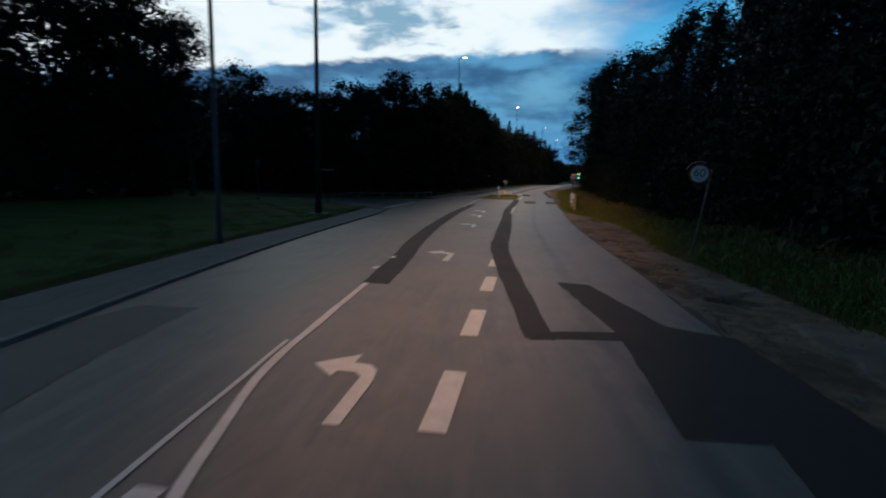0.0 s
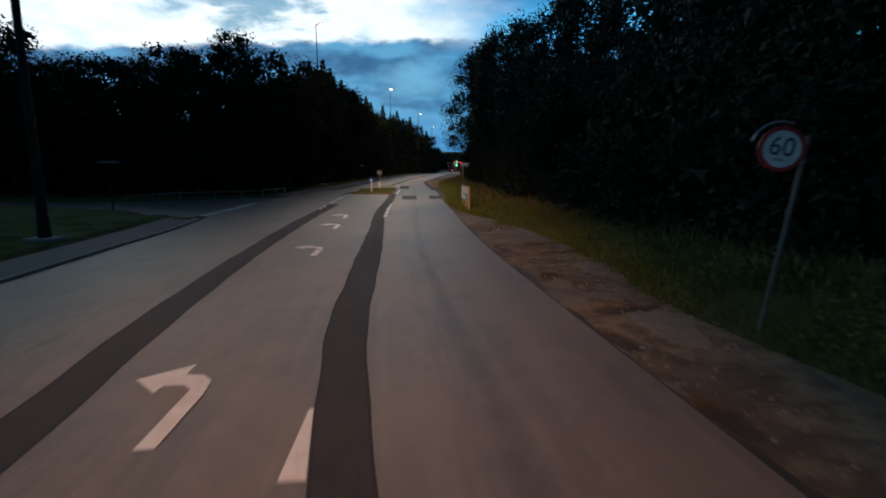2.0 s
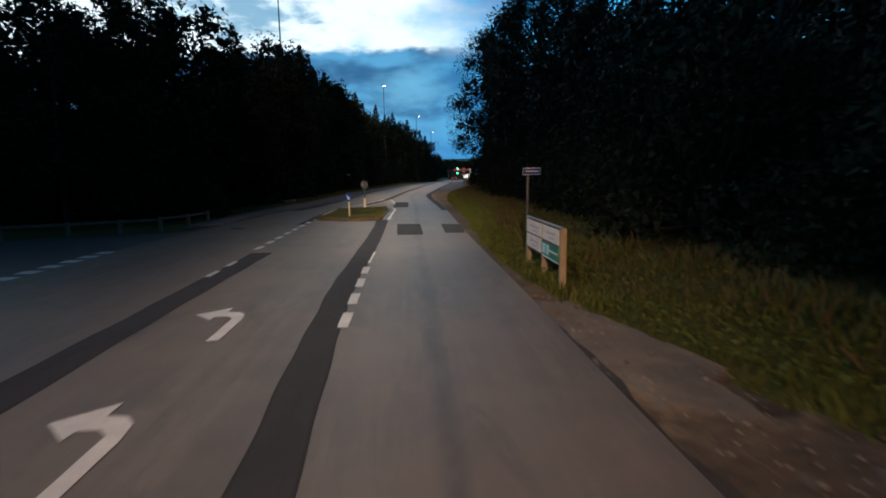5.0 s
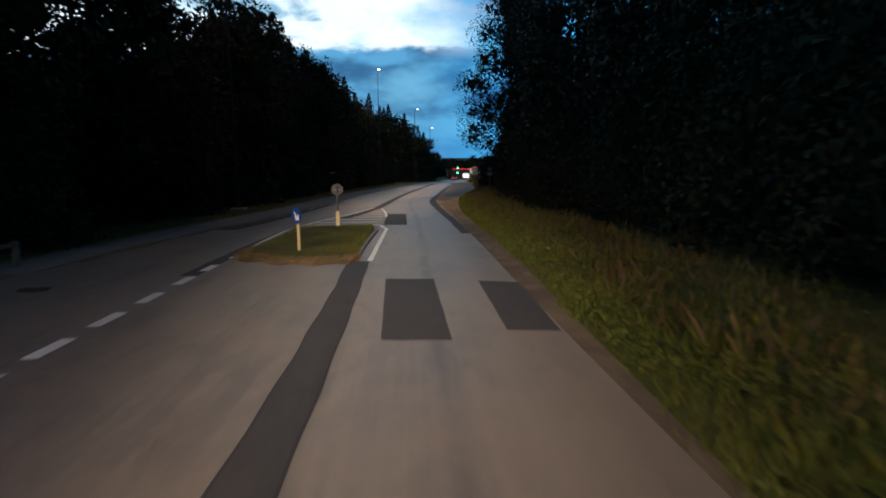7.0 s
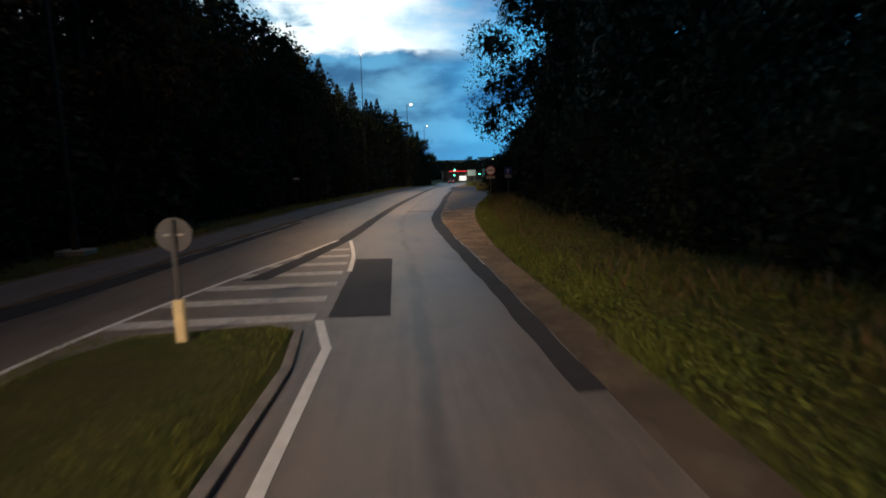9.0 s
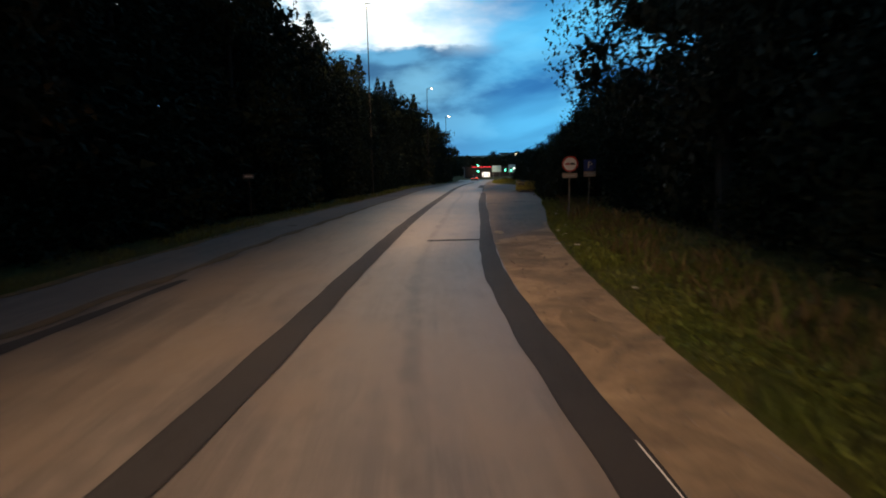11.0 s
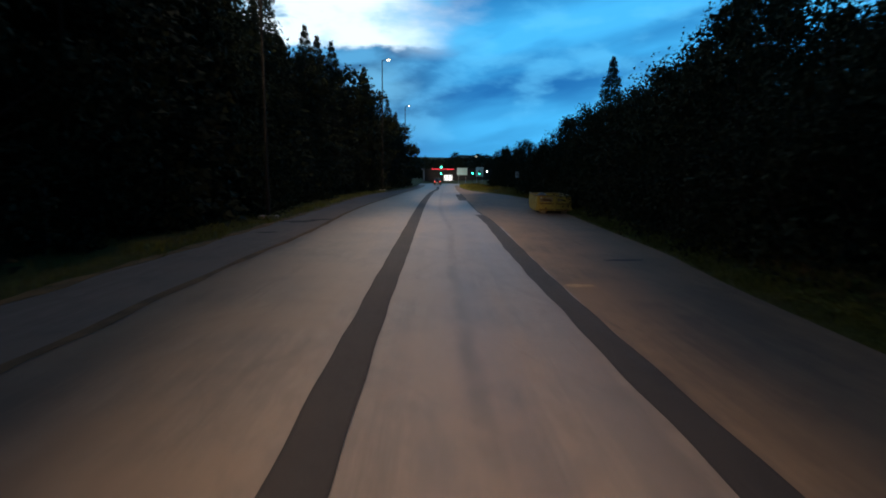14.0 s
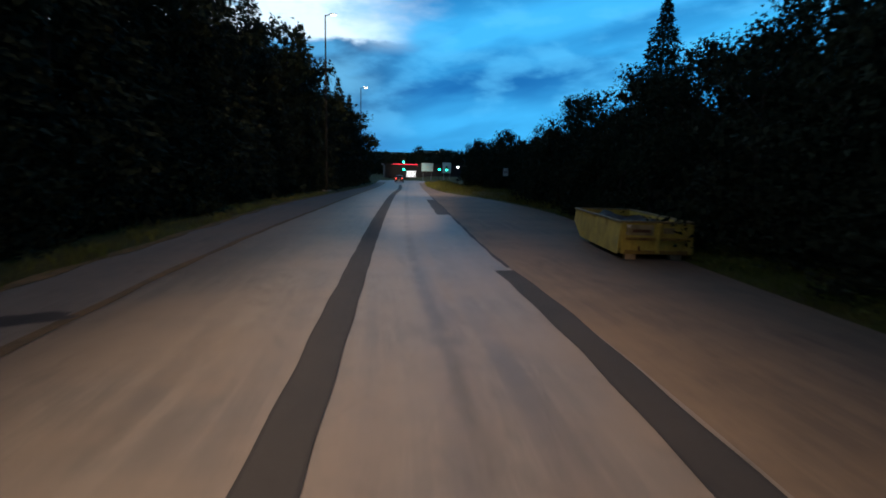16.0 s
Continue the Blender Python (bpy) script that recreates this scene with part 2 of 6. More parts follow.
def ring(r0, r1, depth, seg=48, at=(0, 0, 0)):
    """A flat ring that faces -y."""
    bm = bmesh.new()
    rows = []
    for r, y in ((r0, -depth / 2), (r1, -depth / 2), (r1, depth / 2), (r0, depth / 2)):
        rows.append([bm.verts.new((at[0] + r * math.cos(2 * math.pi * i / seg), at[1] + y, at[2] + r * math.sin(2 * math.pi * i / seg))) for i in range(seg)])
    for j in range(4):
        for i in range(seg):
            bm.faces.new((rows[j][i], rows[j][(i + 1) % seg], rows[(j + 1) % 4][(i + 1) % seg], rows[(j + 1) % 4][i]))
    bmesh.ops.recalc_face_normals(bm, faces=bm.faces)
    return bm


def lettering(text, size, at, mat, parent, name="lettering", turn=None, squeeze=1.0):
    """Flat letters in the built-in font, centred at a place, that face -y."""
    cu = bpy.data.curves.new(name, "FONT")
    cu.body, cu.size, cu.align_x, cu.align_y, cu.extrude = text, size, "CENTER", "CENTER", 0.001
    tmp = bpy.data.objects.new(name, cu)
    scene.collection.objects.link(tmp)
    me = bpy.data.meshes.new_from_object(tmp.evaluated_get(bpy.context.evaluated_depsgraph_get()))
    bpy.data.objects.remove(tmp)
    me.transform(Matrix.Translation(at) @ (turn or Matrix()) @ Matrix.Rotation(radians(90), 4, "X") @ Matrix.Diagonal((squeeze, 1, 1, 1)))
    me.materials.clear()
    me.materials.append(mat)
    ob = new(name, me)
    ob.parent = parent
    return ob


def curve(*pts):
    """x as a smooth function of y, through (y, x) plan points."""
    ys, xs = np.array([p[0] for p in pts], float), np.array([p[1] for p in pts], float)
    slope = np.gradient(xs, ys)

    def at(y):
        y = np.clip(np.asarray(y, float), ys[0], ys[-1])
        i = np.clip(np.searchsorted(ys, y) - 1, 0, len(ys) - 2)
        h = ys[i + 1] - ys[i]
        s = (y - ys[i]) / h
        return ((2 * s**3 - 3 * s**2 + 1) * xs[i] + (s**3 - 2 * s**2 + s) * h * slope[i] + (-2 * s**3 + 3 * s**2) * xs[i + 1] + (s**3 - s**2) * h * slope[i + 1])
    return at


def smooth(v, a, b):
    s = np.clip((np.asarray(v, float) - a) / (b - a), 0, 1)
    return s * s * (3 - 2 * s)


# ---- plan of the road ----
kerb_left = curve((-45, -5.4), (0, -5.9), (5.2, -6.3), (8, -6.7), (11.5, -7.1), (15, -7.4), (20, -7.7), (24, -7.88), (28, -8.08), (31, -8.5), (36, -8.8), (42, -8.7), (48, -8.2), (54, -7.6), (59, -6.7), (64, -6.0), (69, -5.5), (75, -4.8), (82, -4.12), (86, -3.62), (90, -3.07), (95, -2.47), (100, -1.82), (105, -1.02), (109.4, -0.48), (114, 0.02), (118, 0.58), (132, 2.9), (150, 5.7), (172, 9.0), (235, 18.0))
edge_right = curve((-45, 3.4), (0, 3.4), (5, 3.2), (7.6, 2.82), (12.5, 2.62), (17, 2.38), (22, 2.15), (27, 2.07), (33, 2.12), (42, 2.16), (46, 2.22), (51, 2.32), (56, 2.38), (62, 2.42), (66, 2.37), (70, 2.35), (74, 2.46), (78, 2.79), (82.3, 3.26), (87, 3.88), (93.5, 4.66), (101, 5.64), (108, 6.66), (114, 7.2), (127.5, 8.95), (141.7, 11.0), (165, 14.4), (235, 25.5))
gravel_right = curve((-45, 5.2), (0, 5.2), (8, 5.1), (13, 4.6), (16.5, 4.1), (20, 4.25), (24, 4.2), (27.2, 3.8), (30.4, 3.1), (33, 2.5), (38, 2.22), (42, 2.38), (46, 2.62), (49, 2.78), (53, 2.92), (58, 3.0), (63.5, 3.1), (68, 3.42), (72, 3.78), (76.5, 4.35), (81, 5.1), (84, 5.65), (87.5, 6.5), (92, 7.55), (96.6, 8.5), (100, 9.4), (106, 10.5), (112, 11.6), (120, 13.2), (132, 15.2), (145, 15.6), (157.7, 15.4), (175, 17.2), (235, 27.0))
path_left = curve((-45, -7.4), (0, -7.8), (7, -8.3), (10, -8.55), (14, -8.95), (18, -9.05), (23, -9.25), (27, -9.5), (30, -9.8), (33, -10.5), (46, -9.8), (52, -9.6), (58, -8.8), (69, -7.4), (75, -7.0), (82, -6.4), (86.5, -6.05), (92, -5.2), (97, -4.5), (103, -3.6), (111, -2.45), (116, -1.75), (121, -1.1), (132.8, 0.3), (154, 4.2), (172, 7.2), (235, 16.0))


def dip(y):
    """The road falls a little towards the junction."""
    return -1.0 * smooth(y, 120, 215)


def ribbon(name, left, right, y0, y1, lift, mat, parent=None, label="", step=0.7, thick=0.0, across=2):
    """A strip of surface between two lines of the plan."""
    ys = np.linspace(y0, y1, max(2, int((y1 - y0) / step)))
    verts, faces = [], []
    for y in ys:
        a, b = float(left(y)), float(right(y))
        z = float(dip(y)) + lift
        row = [(a + (b - a) * i / across, y, z) for i in range(across + 1)]
        verts += [(a, y, z - thick)] * bool(thick) + row + [(b, y, z - thick)] * bool(thick)
    w = across + 1 + 2 * bool(thick)
    for j in range(len(ys) - 1):
        for i in range(w - 1):
            faces.append((j * w + i, j * w + i + 1, (j + 1) * w + i + 1, (j + 1) * w + i))
    if thick:
        faces += [tuple(range(w - 1, -1, -1)), tuple((len(ys) - 1) * w + i for i in range(w))]
    if parent is None:
        ob = new(name, mesh_of(name, verts, faces, mat))
    else:
        ob = sheet(name, verts, faces, mat, parent, label)
    lane = ob.data.attributes.new("lane", "FLOAT", "POINT")
    lane.data.foreach_set("value", [float(v[0] - edge_right(v[1])) for v in verts])
    return ob


def plate(name, outline, lift, mat, parent, label="", rough=0.0, seed=1):
    """A flat patch with the given plan outline; rough: unevenness of its edge in metres."""
    pts = []
    rnd = random.Random(seed)
    for (x0, y0), (x1, y1) in zip(outline, outline[1:] + outline[:1]):
        k = max(1, int(math.hypot(x1 - x0, y1 - y0) / 0.3)) if rough else 1
        for i in range(k):
            s = i / k
            pts.append((x0 + (x1 - x0) * s + rnd.uniform(-rough, rough), y0 + (y1 - y0) * s + rnd.uniform(-rough, rough)))
    verts = [(x, y, float(dip(y)) + lift) for x, y in pts]
    me = mesh_of(name, verts, [tuple(range(len(verts)))], mat)
    if me.polygons[0].normal.z < 0:
        me.flip_normals()
    ob = new(name, me)
    ob.parent = parent
    return tagged(ob, label)

# ---- materials ----
ASPHALT = asphalt("worn_asphalt", (0.225, 0.186, 0.154), (0.140, 0.116, 0.098), (0.235, 0.175, 0.128))
ASPHALT_DARK = asphalt("side_road_asphalt", (0.075, 0.075, 0.078), (0.055, 0.055, 0.058), (0.085, 0.08, 0.075))
SEAL = asphalt("fresh_bitumen", (0.046, 0.041, 0.041), (0.036, 0.033, 0.034), (0.050, 0.043, 0.040), 0.75, 0.28)
SEAL_OLD = asphalt("worn_bitumen", (0.058, 0.053, 0.054), (0.044, 0.041, 0.042), (0.062, 0.054, 0.052), 0.75, 0.28)
STAIN = asphalt("stained_asphalt", (0.120, 0.100, 0.086), (0.090, 0.076, 0.066), (0.125, 0.10, 0.082), 0.6)
PAVING = asphalt("footpath_asphalt", (0.185, 0.158, 0.138), (0.135, 0.116, 0.102), (0.19, 0.15, 0.12), 0.8)
LAYBY = asphalt("dusty_layby", (0.190, 0.136, 0.094), (0.120, 0.086, 0.062), (0.215, 0.145, 0.090), 0.75)


def gravel_material(name, worn, pale):
    """Loose stones over packed earth, with muddy hollows. worn: how far mud shows through; pale: the dry stones' lightness."""
    m = bpy.data.materials.new(name)
    m.use_nodes = True
    k = Net(m.node_tree)
    at = k.node("ShaderNodeTexCoord").outputs["Object"]
    patch, mid, fine = k.noise(at, 0.55, 5.0, 0.62, 0.6), k.noise(at, 3.4, 5.0, 0.7), k.noise(at, 40.0, 3.0, 0.7)
    stones = k.node("ShaderNodeTexVoronoi", {"Vector": at, "Scale": 22.0})
    col = k.mix(k.step(patch, 0.36, 0.60), rgb(*[c * pale for c in (0.125, 0.090, 0.062)]), rgb(*[c * pale for c in (0.25, 0.175, 0.108)]))
    col = k.mix(k.step(mid, 0.40, 0.66, 0.0, worn), col, rgb(0.065, 0.048, 0.034))
    col = k.mix(k.step(stones.outputs["Distance"], 0.10, 0.35, 0.18, 0.0), col, rgb(0.34, 0.27, 0.19))
    col = k.mix(k.step(fine, 0.5, 0.8, 0.0, 0.5), col, rgb(0.05, 0.036, 0.025))
    layer, hole = k.node("ShaderNodeAttribute"), k.node("ShaderNodeAttribute")
    layer.attribute_name, hole.attribute_name = "layer", "hole"
    tar = k.mix(k.step(patch, 0.35, 0.65), rgb(0.165, 0.138, 0.115), rgb(0.235, 0.195, 0.158))
    tar = k.mix(k.step(fine, 0.45, 0.75, 0.0, 0.6), tar, rgb(0.075, 0.062, 0.052))
    col = k.mix(k.math("MULTIPLY", layer.outputs["Fac"], 0.85), col, tar)
    col = k.mix(k.math("MULTIPLY", hole.outputs["Fac"], 0.8), col, rgb(0.045, 0.034, 0.026))
    lumps_ = k.node("ShaderNodeTexVoronoi", {"Vector": k.node("ShaderNodeMix", {0: 0.18, 4: at, 5: k.node("ShaderNodeTexNoise", {"Vector": at, "Scale": 2.4}).outputs[1]}, data="VECTOR").outputs[1], "Scale": 3.4})
    shade_ = k.node("ShaderNodeSeparateColor", {0: lumps_.outputs["Color"]}).outputs[0]
    col = k.mix(k.step(shade_, 0.62, 0.95, 0.0, 0.14), col, rgb(0.30, 0.235, 0.165))
    col = k.mix(k.step(shade_, 0.05, 0.35, 0.2, 0.0), col, rgb(0.055, 0.042, 0.031))
    bsdf = k.node("ShaderNodeBsdfPrincipled", {"Base Color": col, "Roughness": 0.9, "Specular IOR Level": 0.25})
    height = k.math("ADD", k.math("MULTIPLY", mid, 0.6), k.math("MULTIPLY", fine, 0.5))
    bp = k.node("ShaderNodeBump", {"Height": height, "Strength": 0.5, "Distance": 0.03})
    k.t.links.new(bp.outputs[0], bsdf.inputs["Normal"])
    k.node("ShaderNodeOutputMaterial", {"Surface": bsdf.outputs[0]})
    return m


GRAVEL = gravel_material("wet_gravel", 0.75, 1.0)
GRAVEL_DRY = gravel_material("dry_gravel", 0.2, 1.55)
MUD = material("wet_mud", ((0.058, 0.045, 0.034), (0.030, 0.024, 0.019)), 0.7, 1.6, 0.5, grime=0.5)
PALE_DUST = material("pale_dust", ((0.25, 0.175, 0.105), (0.17, 0.12, 0.075)), 0.95, 3.0, 0.6, grime=0.5)
SPILL = material("pale_loose_gravel", ((0.40, 0.29, 0.17), (0.28, 0.20, 0.12)), 0.95, 9.0, 0.8, grime=0.4)
STRIP_SOIL = material("mossy_soil", ((0.17, 0.105, 0.048), (0.075, 0.055, 0.028)), 0.95, 2.0, 0.8, grime=0.5)
ORANGE_SOIL = material("orange_soil", ((0.22, 0.125, 0.042), (0.085, 0.062, 0.025)), 0.95, 2.0, 0.8, grime=0.5)
KERB = material("kerb_stone", ((0.27, 0.24, 0.21), (0.17, 0.155, 0.14)), 0.85, 4.0, 0.4, grime=0.5, island=0.25)
PAINT = material("road_paint", ((0.86, 0.84, 0.80), (0.74, 0.71, 0.66)), 0.6, 5.0, 0.2, grime=0.3)
PAINT_WORN = material("worn_road_paint", ((0.70, 0.66, 0.60), (0.44, 0.40, 0.35)), 0.7, 6.0, 0.3, grime=0.6)
WHITE = material("white_sheet", ((0.78, 0.77, 0.74), (0.66, 0.65, 0.62)), 0.45, 6.0, 0.02, grime=0.1)
RED = material("red_sheet", ((0.45, 0.022, 0.02), (0.36, 0.018, 0.018)), 0.45, 6.0, 0.02, grime=0.12)
BLACK = material("black_sheet", ((0.012, 0.012, 0.013), (0.018, 0.018, 0.018)), 0.5, 6.0, 0.02, grime=0.1)
BLUE = material("blue_sheet", ((0.010, 0.040, 0.22), (0.013, 0.048, 0.25)), 0.45, 6.0, 0.02, grime=0.15)
GREEN = material("green_sheet", ((0.01, 0.19, 0.13), (0.02, 0.24, 0.16)), 0.5, 5.0, 0.02, grime=0.2)
MAROON = material("maroon_edge", ((0.14, 0.02, 0.018), (0.10, 0.016, 0.015)), 0.5, 6.0, 0.02)
SUB_PLATE = material("dirty_pale_plate", ((0.34, 0.27, 0.22), (0.25, 0.20, 0.165)), 0.6, 5.0, 0.02, grime=0.3)
GREYTEXT = material("faded_print", ((0.42, 0.40, 0.38), (0.34, 0.33, 0.31)), 0.6, 6.0, 0.0)
FAINTTEXT = material("pale_print", ((0.58, 0.54, 0.52), (0.50, 0.46, 0.44)), 0.6, 6.0, 0.0)
STEEL = material("galvanised_steel", ((0.34, 0.35, 0.36), (0.24, 0.25, 0.26)), 0.5, 6.0, 0.08, metal=0.7, grime=0.35)
MAST = material("mast_paint", ((0.034, 0.033, 0.031), (0.022, 0.022, 0.021)), 0.8, 3.0, 0.08, grime=0.35, spec=0.1)
CONCRETE = material("concrete", ((0.34, 0.31, 0.27), (0.24, 0.22, 0.19)), 0.9, 3.0, 0.4, grime=0.4)
TIMBER = material("weathered_timber", ((0.46, 0.36, 0.22), (0.33, 0.25, 0.15)), 0.8, 3.0, 0.4, grime=0.5, stretch=(6, 6, 0.8))
POST = material("weathered_post", ((0.13, 0.13, 0.115), (0.085, 0.085, 0.075)), 0.65, 6.0, 0.08, metal=0.2, grime=0.4)
DULL = material("dull_grey_metal", ((0.078, 0.086, 0.096), (0.052, 0.058, 0.066)), 0.6, 6.0, 0.05, grime=0.3)
WEED = material("weed_leaf", ((0.060, 0.105, 0.016), (0.105, 0.130, 0.022)), 0.7, 1.5, 0.0, grime=0.15, spec=0.3, island=0.9)
FENCE_WOOD = material("fence_timber", ((0.26, 0.21, 0.16), (0.17, 0.14, 0.105)), 0.85, 3.0, 0.4, grime=0.5)
CREAM = material("cream_plastic", ((0.72, 0.62, 0.36), (0.60, 0.50, 0.28)), 0.5, 4.0, 0.05, grime=0.3)
SKIP_YELLOW = material("scratched_yellow_paint", ((0.62, 0.50, 0.08), (0.36, 0.27, 0.05)), 0.6, 1.4, 0.3, grime=0.6, stretch=(1.6, 1.6, 0.7))
SKIP_RIM = material("worn_rim", ((0.30, 0.24, 0.09), (0.14, 0.10, 0.05)), 0.6, 3.0, 0.3, grime=0.6)
SKIP_WORN = material("rusted_yellow_paint", ((0.36, 0.25, 0.04), (0.13, 0.065, 0.025)), 0.7, 2.6, 0.4, grime=0.6)
CREAM_WORN = material("worn_cream_paint", ((0.46, 0.40, 0.22), (0.20, 0.15, 0.06)), 0.7, 3.2, 0.2, grime=0.6)
RUST = material("rust", ((0.16, 0.07, 0.03), (0.09, 0.045, 0.025)), 0.9, 5.0, 0.5, grime=0.5)
BARK = material("bark", ((0.045, 0.036, 0.028), (0.028, 0.023, 0.018)), 0.95, 2.0, 0.9, grime=0.6, stretch=(4, 4, 0.6))
BARK_PALE = material("pale_bark", ((0.055, 0.052, 0.046), (0.033, 0.031, 0.028)), 0.95, 2.0, 0.7, grime=0.6, stretch=(2, 2, 3))
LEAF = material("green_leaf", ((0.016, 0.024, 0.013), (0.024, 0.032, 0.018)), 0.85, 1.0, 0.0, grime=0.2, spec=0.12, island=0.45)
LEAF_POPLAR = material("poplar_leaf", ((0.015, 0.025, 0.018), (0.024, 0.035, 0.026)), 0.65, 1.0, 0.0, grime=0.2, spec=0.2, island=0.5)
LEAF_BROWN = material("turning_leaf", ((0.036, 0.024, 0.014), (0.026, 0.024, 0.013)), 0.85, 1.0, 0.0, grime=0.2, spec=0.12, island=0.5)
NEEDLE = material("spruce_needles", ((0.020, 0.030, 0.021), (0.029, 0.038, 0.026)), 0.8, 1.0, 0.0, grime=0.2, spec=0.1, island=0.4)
BLADE = material("grass_blade", ((0.098, 0.118, 0.016), (0.138, 0.132, 0.027)), 0.75, 0.6, 0.0, grime=0.15, spec=0.3, island=0.9)
LAWN_BLADE = material("lawn_blade", ((0.045, 0.150, 0.014), (0.070, 0.165, 0.022)), 0.75, 0.6, 0.0, grime=0.15, spec=0.3, island=0.7)
TURF = material("mown_turf", ((0.036, 0.105, 0.010), (0.022, 0.062, 0.008)), 0.9, 3.0, 1.0, grime=0.3, spec=0.2)
BLADE_DRY = material("dry_stalk", ((0.14, 0.11, 0.045), (0.10, 0.075, 0.03)), 0.8, 0.6, 0.0, grime=0.15, spec=0.3, island=0.9)
DARK_WALL = material("dark_cladding", ((0.018, 0.019, 0.022), (0.026, 0.027, 0.03)), 0.7, 2.0, 0.1)
PALE_PANEL = material("pale_blue_board", ((0.42, 0.72, 0.82), (0.48, 0.78, 0.86)), 0.5, 2.0, 0.0, grime=0.1)
CAR_PAINT = material("dark_car_paint", ((0.02, 0.022, 0.026), (0.026, 0.028, 0.032)), 0.3, 3.0, 0.0, metal=0.3)
RUBBER = material("rubber", ((0.012, 0.012, 0.012), (0.018, 0.018, 0.018)), 0.9, 8.0, 0.2)
GLASS = material("dark_glass", ((0.01, 0.012, 0.014), (0.012, 0.014, 0.016)), 0.08, 2.0, 0.0)
LITTER = material("crumpled_paper", ((0.46, 0.44, 0.39), (0.34, 0.32, 0.29)), 0.8, 9.0, 0.4)
BULB = glowing("lamp_light", (1.0, 0.74, 0.44), 12.0)
SIGNAL_GREEN = glowing("signal_green", (0.05, 1.0, 0.55), 9.0)
SIGNAL_OFF = material("unlit_lens", ((0.03, 0.012, 0.01), (0.02, 0.01, 0.01)), 0.25, 8.0, 0.0)
TAIL = glowing("tail_light", (1.0, 0.06, 0.03), 5.0)
HEAD = glowing("head_light", (1.0, 0.86, 0.7), 12.0)
NEON = glowing("red_neon", (1.0, 0.04, 0.06), 2.2)
WINDOW_LIT = glowing("lit_window", (1.0, 0.97, 0.9), 1.4)
WHITE_BULB = glowing("white_lamp", (1.0, 0.92, 0.82), 14.0)


def ground_material():
    """Rough grass and bare soil, with moss and straw."""
    m = bpy.data.materials.new("verge_ground")
    m.use_nodes = True
    k = Net(m.node_tree)
    at = k.node("ShaderNodeTexCoord").outputs["Object"]
    big_, mid, fine = k.noise(at, 0.25, 4.0), k.noise(at, 1.9, 5.0, 0.65), k.noise(at, 26.0, 4.0, 0.7)
    col = k.mix(k.step(mid, 0.35, 0.68), rgb(0.062, 0.076, 0.014), rgb(0.098, 0.092, 0.024))
    col = k.mix(k.step(big_, 0.45, 0.7, 0.0, 0.6), col, rgb(0.075, 0.058, 0.026))
    col = k.mix(k.step(fine, 0.4, 0.75, 0.0, 0.6), col, rgb(0.018, 0.02, 0.008))
    bsdf = k.node("ShaderNodeBsdfPrincipled", {"Base Color": col, "Roughness": 0.95, "Specular IOR Level": 0.2})
    bp = k.node("ShaderNodeBump", {"Height": fine, "Strength": 1.0, "Distance": 0.06})
    k.t.links.new(bp.outputs[0], bsdf.inputs["Normal"])
    k.node("ShaderNodeOutputMaterial", {"Surface": bsdf.outputs[0]})
    return m


GROUND = ground_material()


# ---- ground, road, footpath ----
def side_near(x):
    """South edge of the side road, by x."""
    return 32.4 + 3.4 * smooth(-x, 8.5, 14.0) + 1.2 * smooth(-x, 14.0, 22.0)


def side_far(x):
    return 45.0 - 2.9 * smooth(-x, 9.0, 18.5)


def terrain(x, y):
    x, y = np.asarray(x, float), np.asarray(y, float)
    l = np.where((y > 30) & (y < 47), kerb_left(y), path_left(y))
    r = gravel_right(y)
    inside = smooth(x - l, -0.25, 0.15) * smooth(r - x, -0.25, 0.15)
    right = 0.05 + 0.30 * smooth(x - r, 0.0, 2.6) + 0.35 * smooth(x - r, 2.5, 9.0) + 0.26 * smooth(x - r, 0.15, 1.0) * (1 - smooth(y, 18, 27))
    left = (0.08 + 0.25 * smooth(l - x, 2.0, 12.0)) * (1 - 0.85 * smooth(y, 39, 42) * (1 - smooth(y, 46.5, 52)))
    side = smooth(y - side_near(x), -1.25, -0.75) * smooth(side_far(x) - y, -0.3, 0.3) * (x < -8.2)
    bumps = 0.05 * np.sin(x * 1.9 + np.sin(y * 0.7) * 2) * np.sin(y * 1.3 + x * 0.5) + 0.03 * np.sin(x * 4.1 + y * 3.3)
    calm = smooth(np.maximum(x - r, l - x), 0.2, 1.4)
    out_ = np.where(x > (l + r) / 2, right, left) + bumps * calm
    flatten = np.maximum(inside, side)
    hill = 17.0 * smooth(y, 330, 620)
    return out_ * (1 - flatten) - 0.16 * flatten + dip(y) + hill


gx = np.concatenate([-np.geomspace(2500, 42, 14), np.arange(-40, -14, 1.0), np.arange(-14, 1, 0.4), np.arange(1, 14, 0.18), np.arange(14, 20, 0.4), np.arange(20, 46, 1.0), np.geomspace(48, 2500, 14)])
gy = np.concatenate([-np.geomspace(2500, 42, 12), np.arange(-40, 2, 2.0), np.arange(2, 150, 0.5), np.arange(150, 250, 2.0), np.geomspace(252, 2500, 24)])
XX, YY = np.meshgrid(gx, gy)
ZZ = terrain(XX, YY)
gverts = np.stack([XX.ravel(), YY.ravel(), ZZ.ravel()], 1)
w = len(gx)
gfaces = [(j * w + i, j * w + i + 1, (j + 1) * w + i + 1, (j + 1) * w + i) for j in range(len(gy) - 1) for i in range(w - 1)]
ground = tagged(new("ground", mesh_of("ground", gverts.tolist(), gfaces, GROUND, True)), "rough grass verge and woodland soil beside the road", "ground", kind="structure")

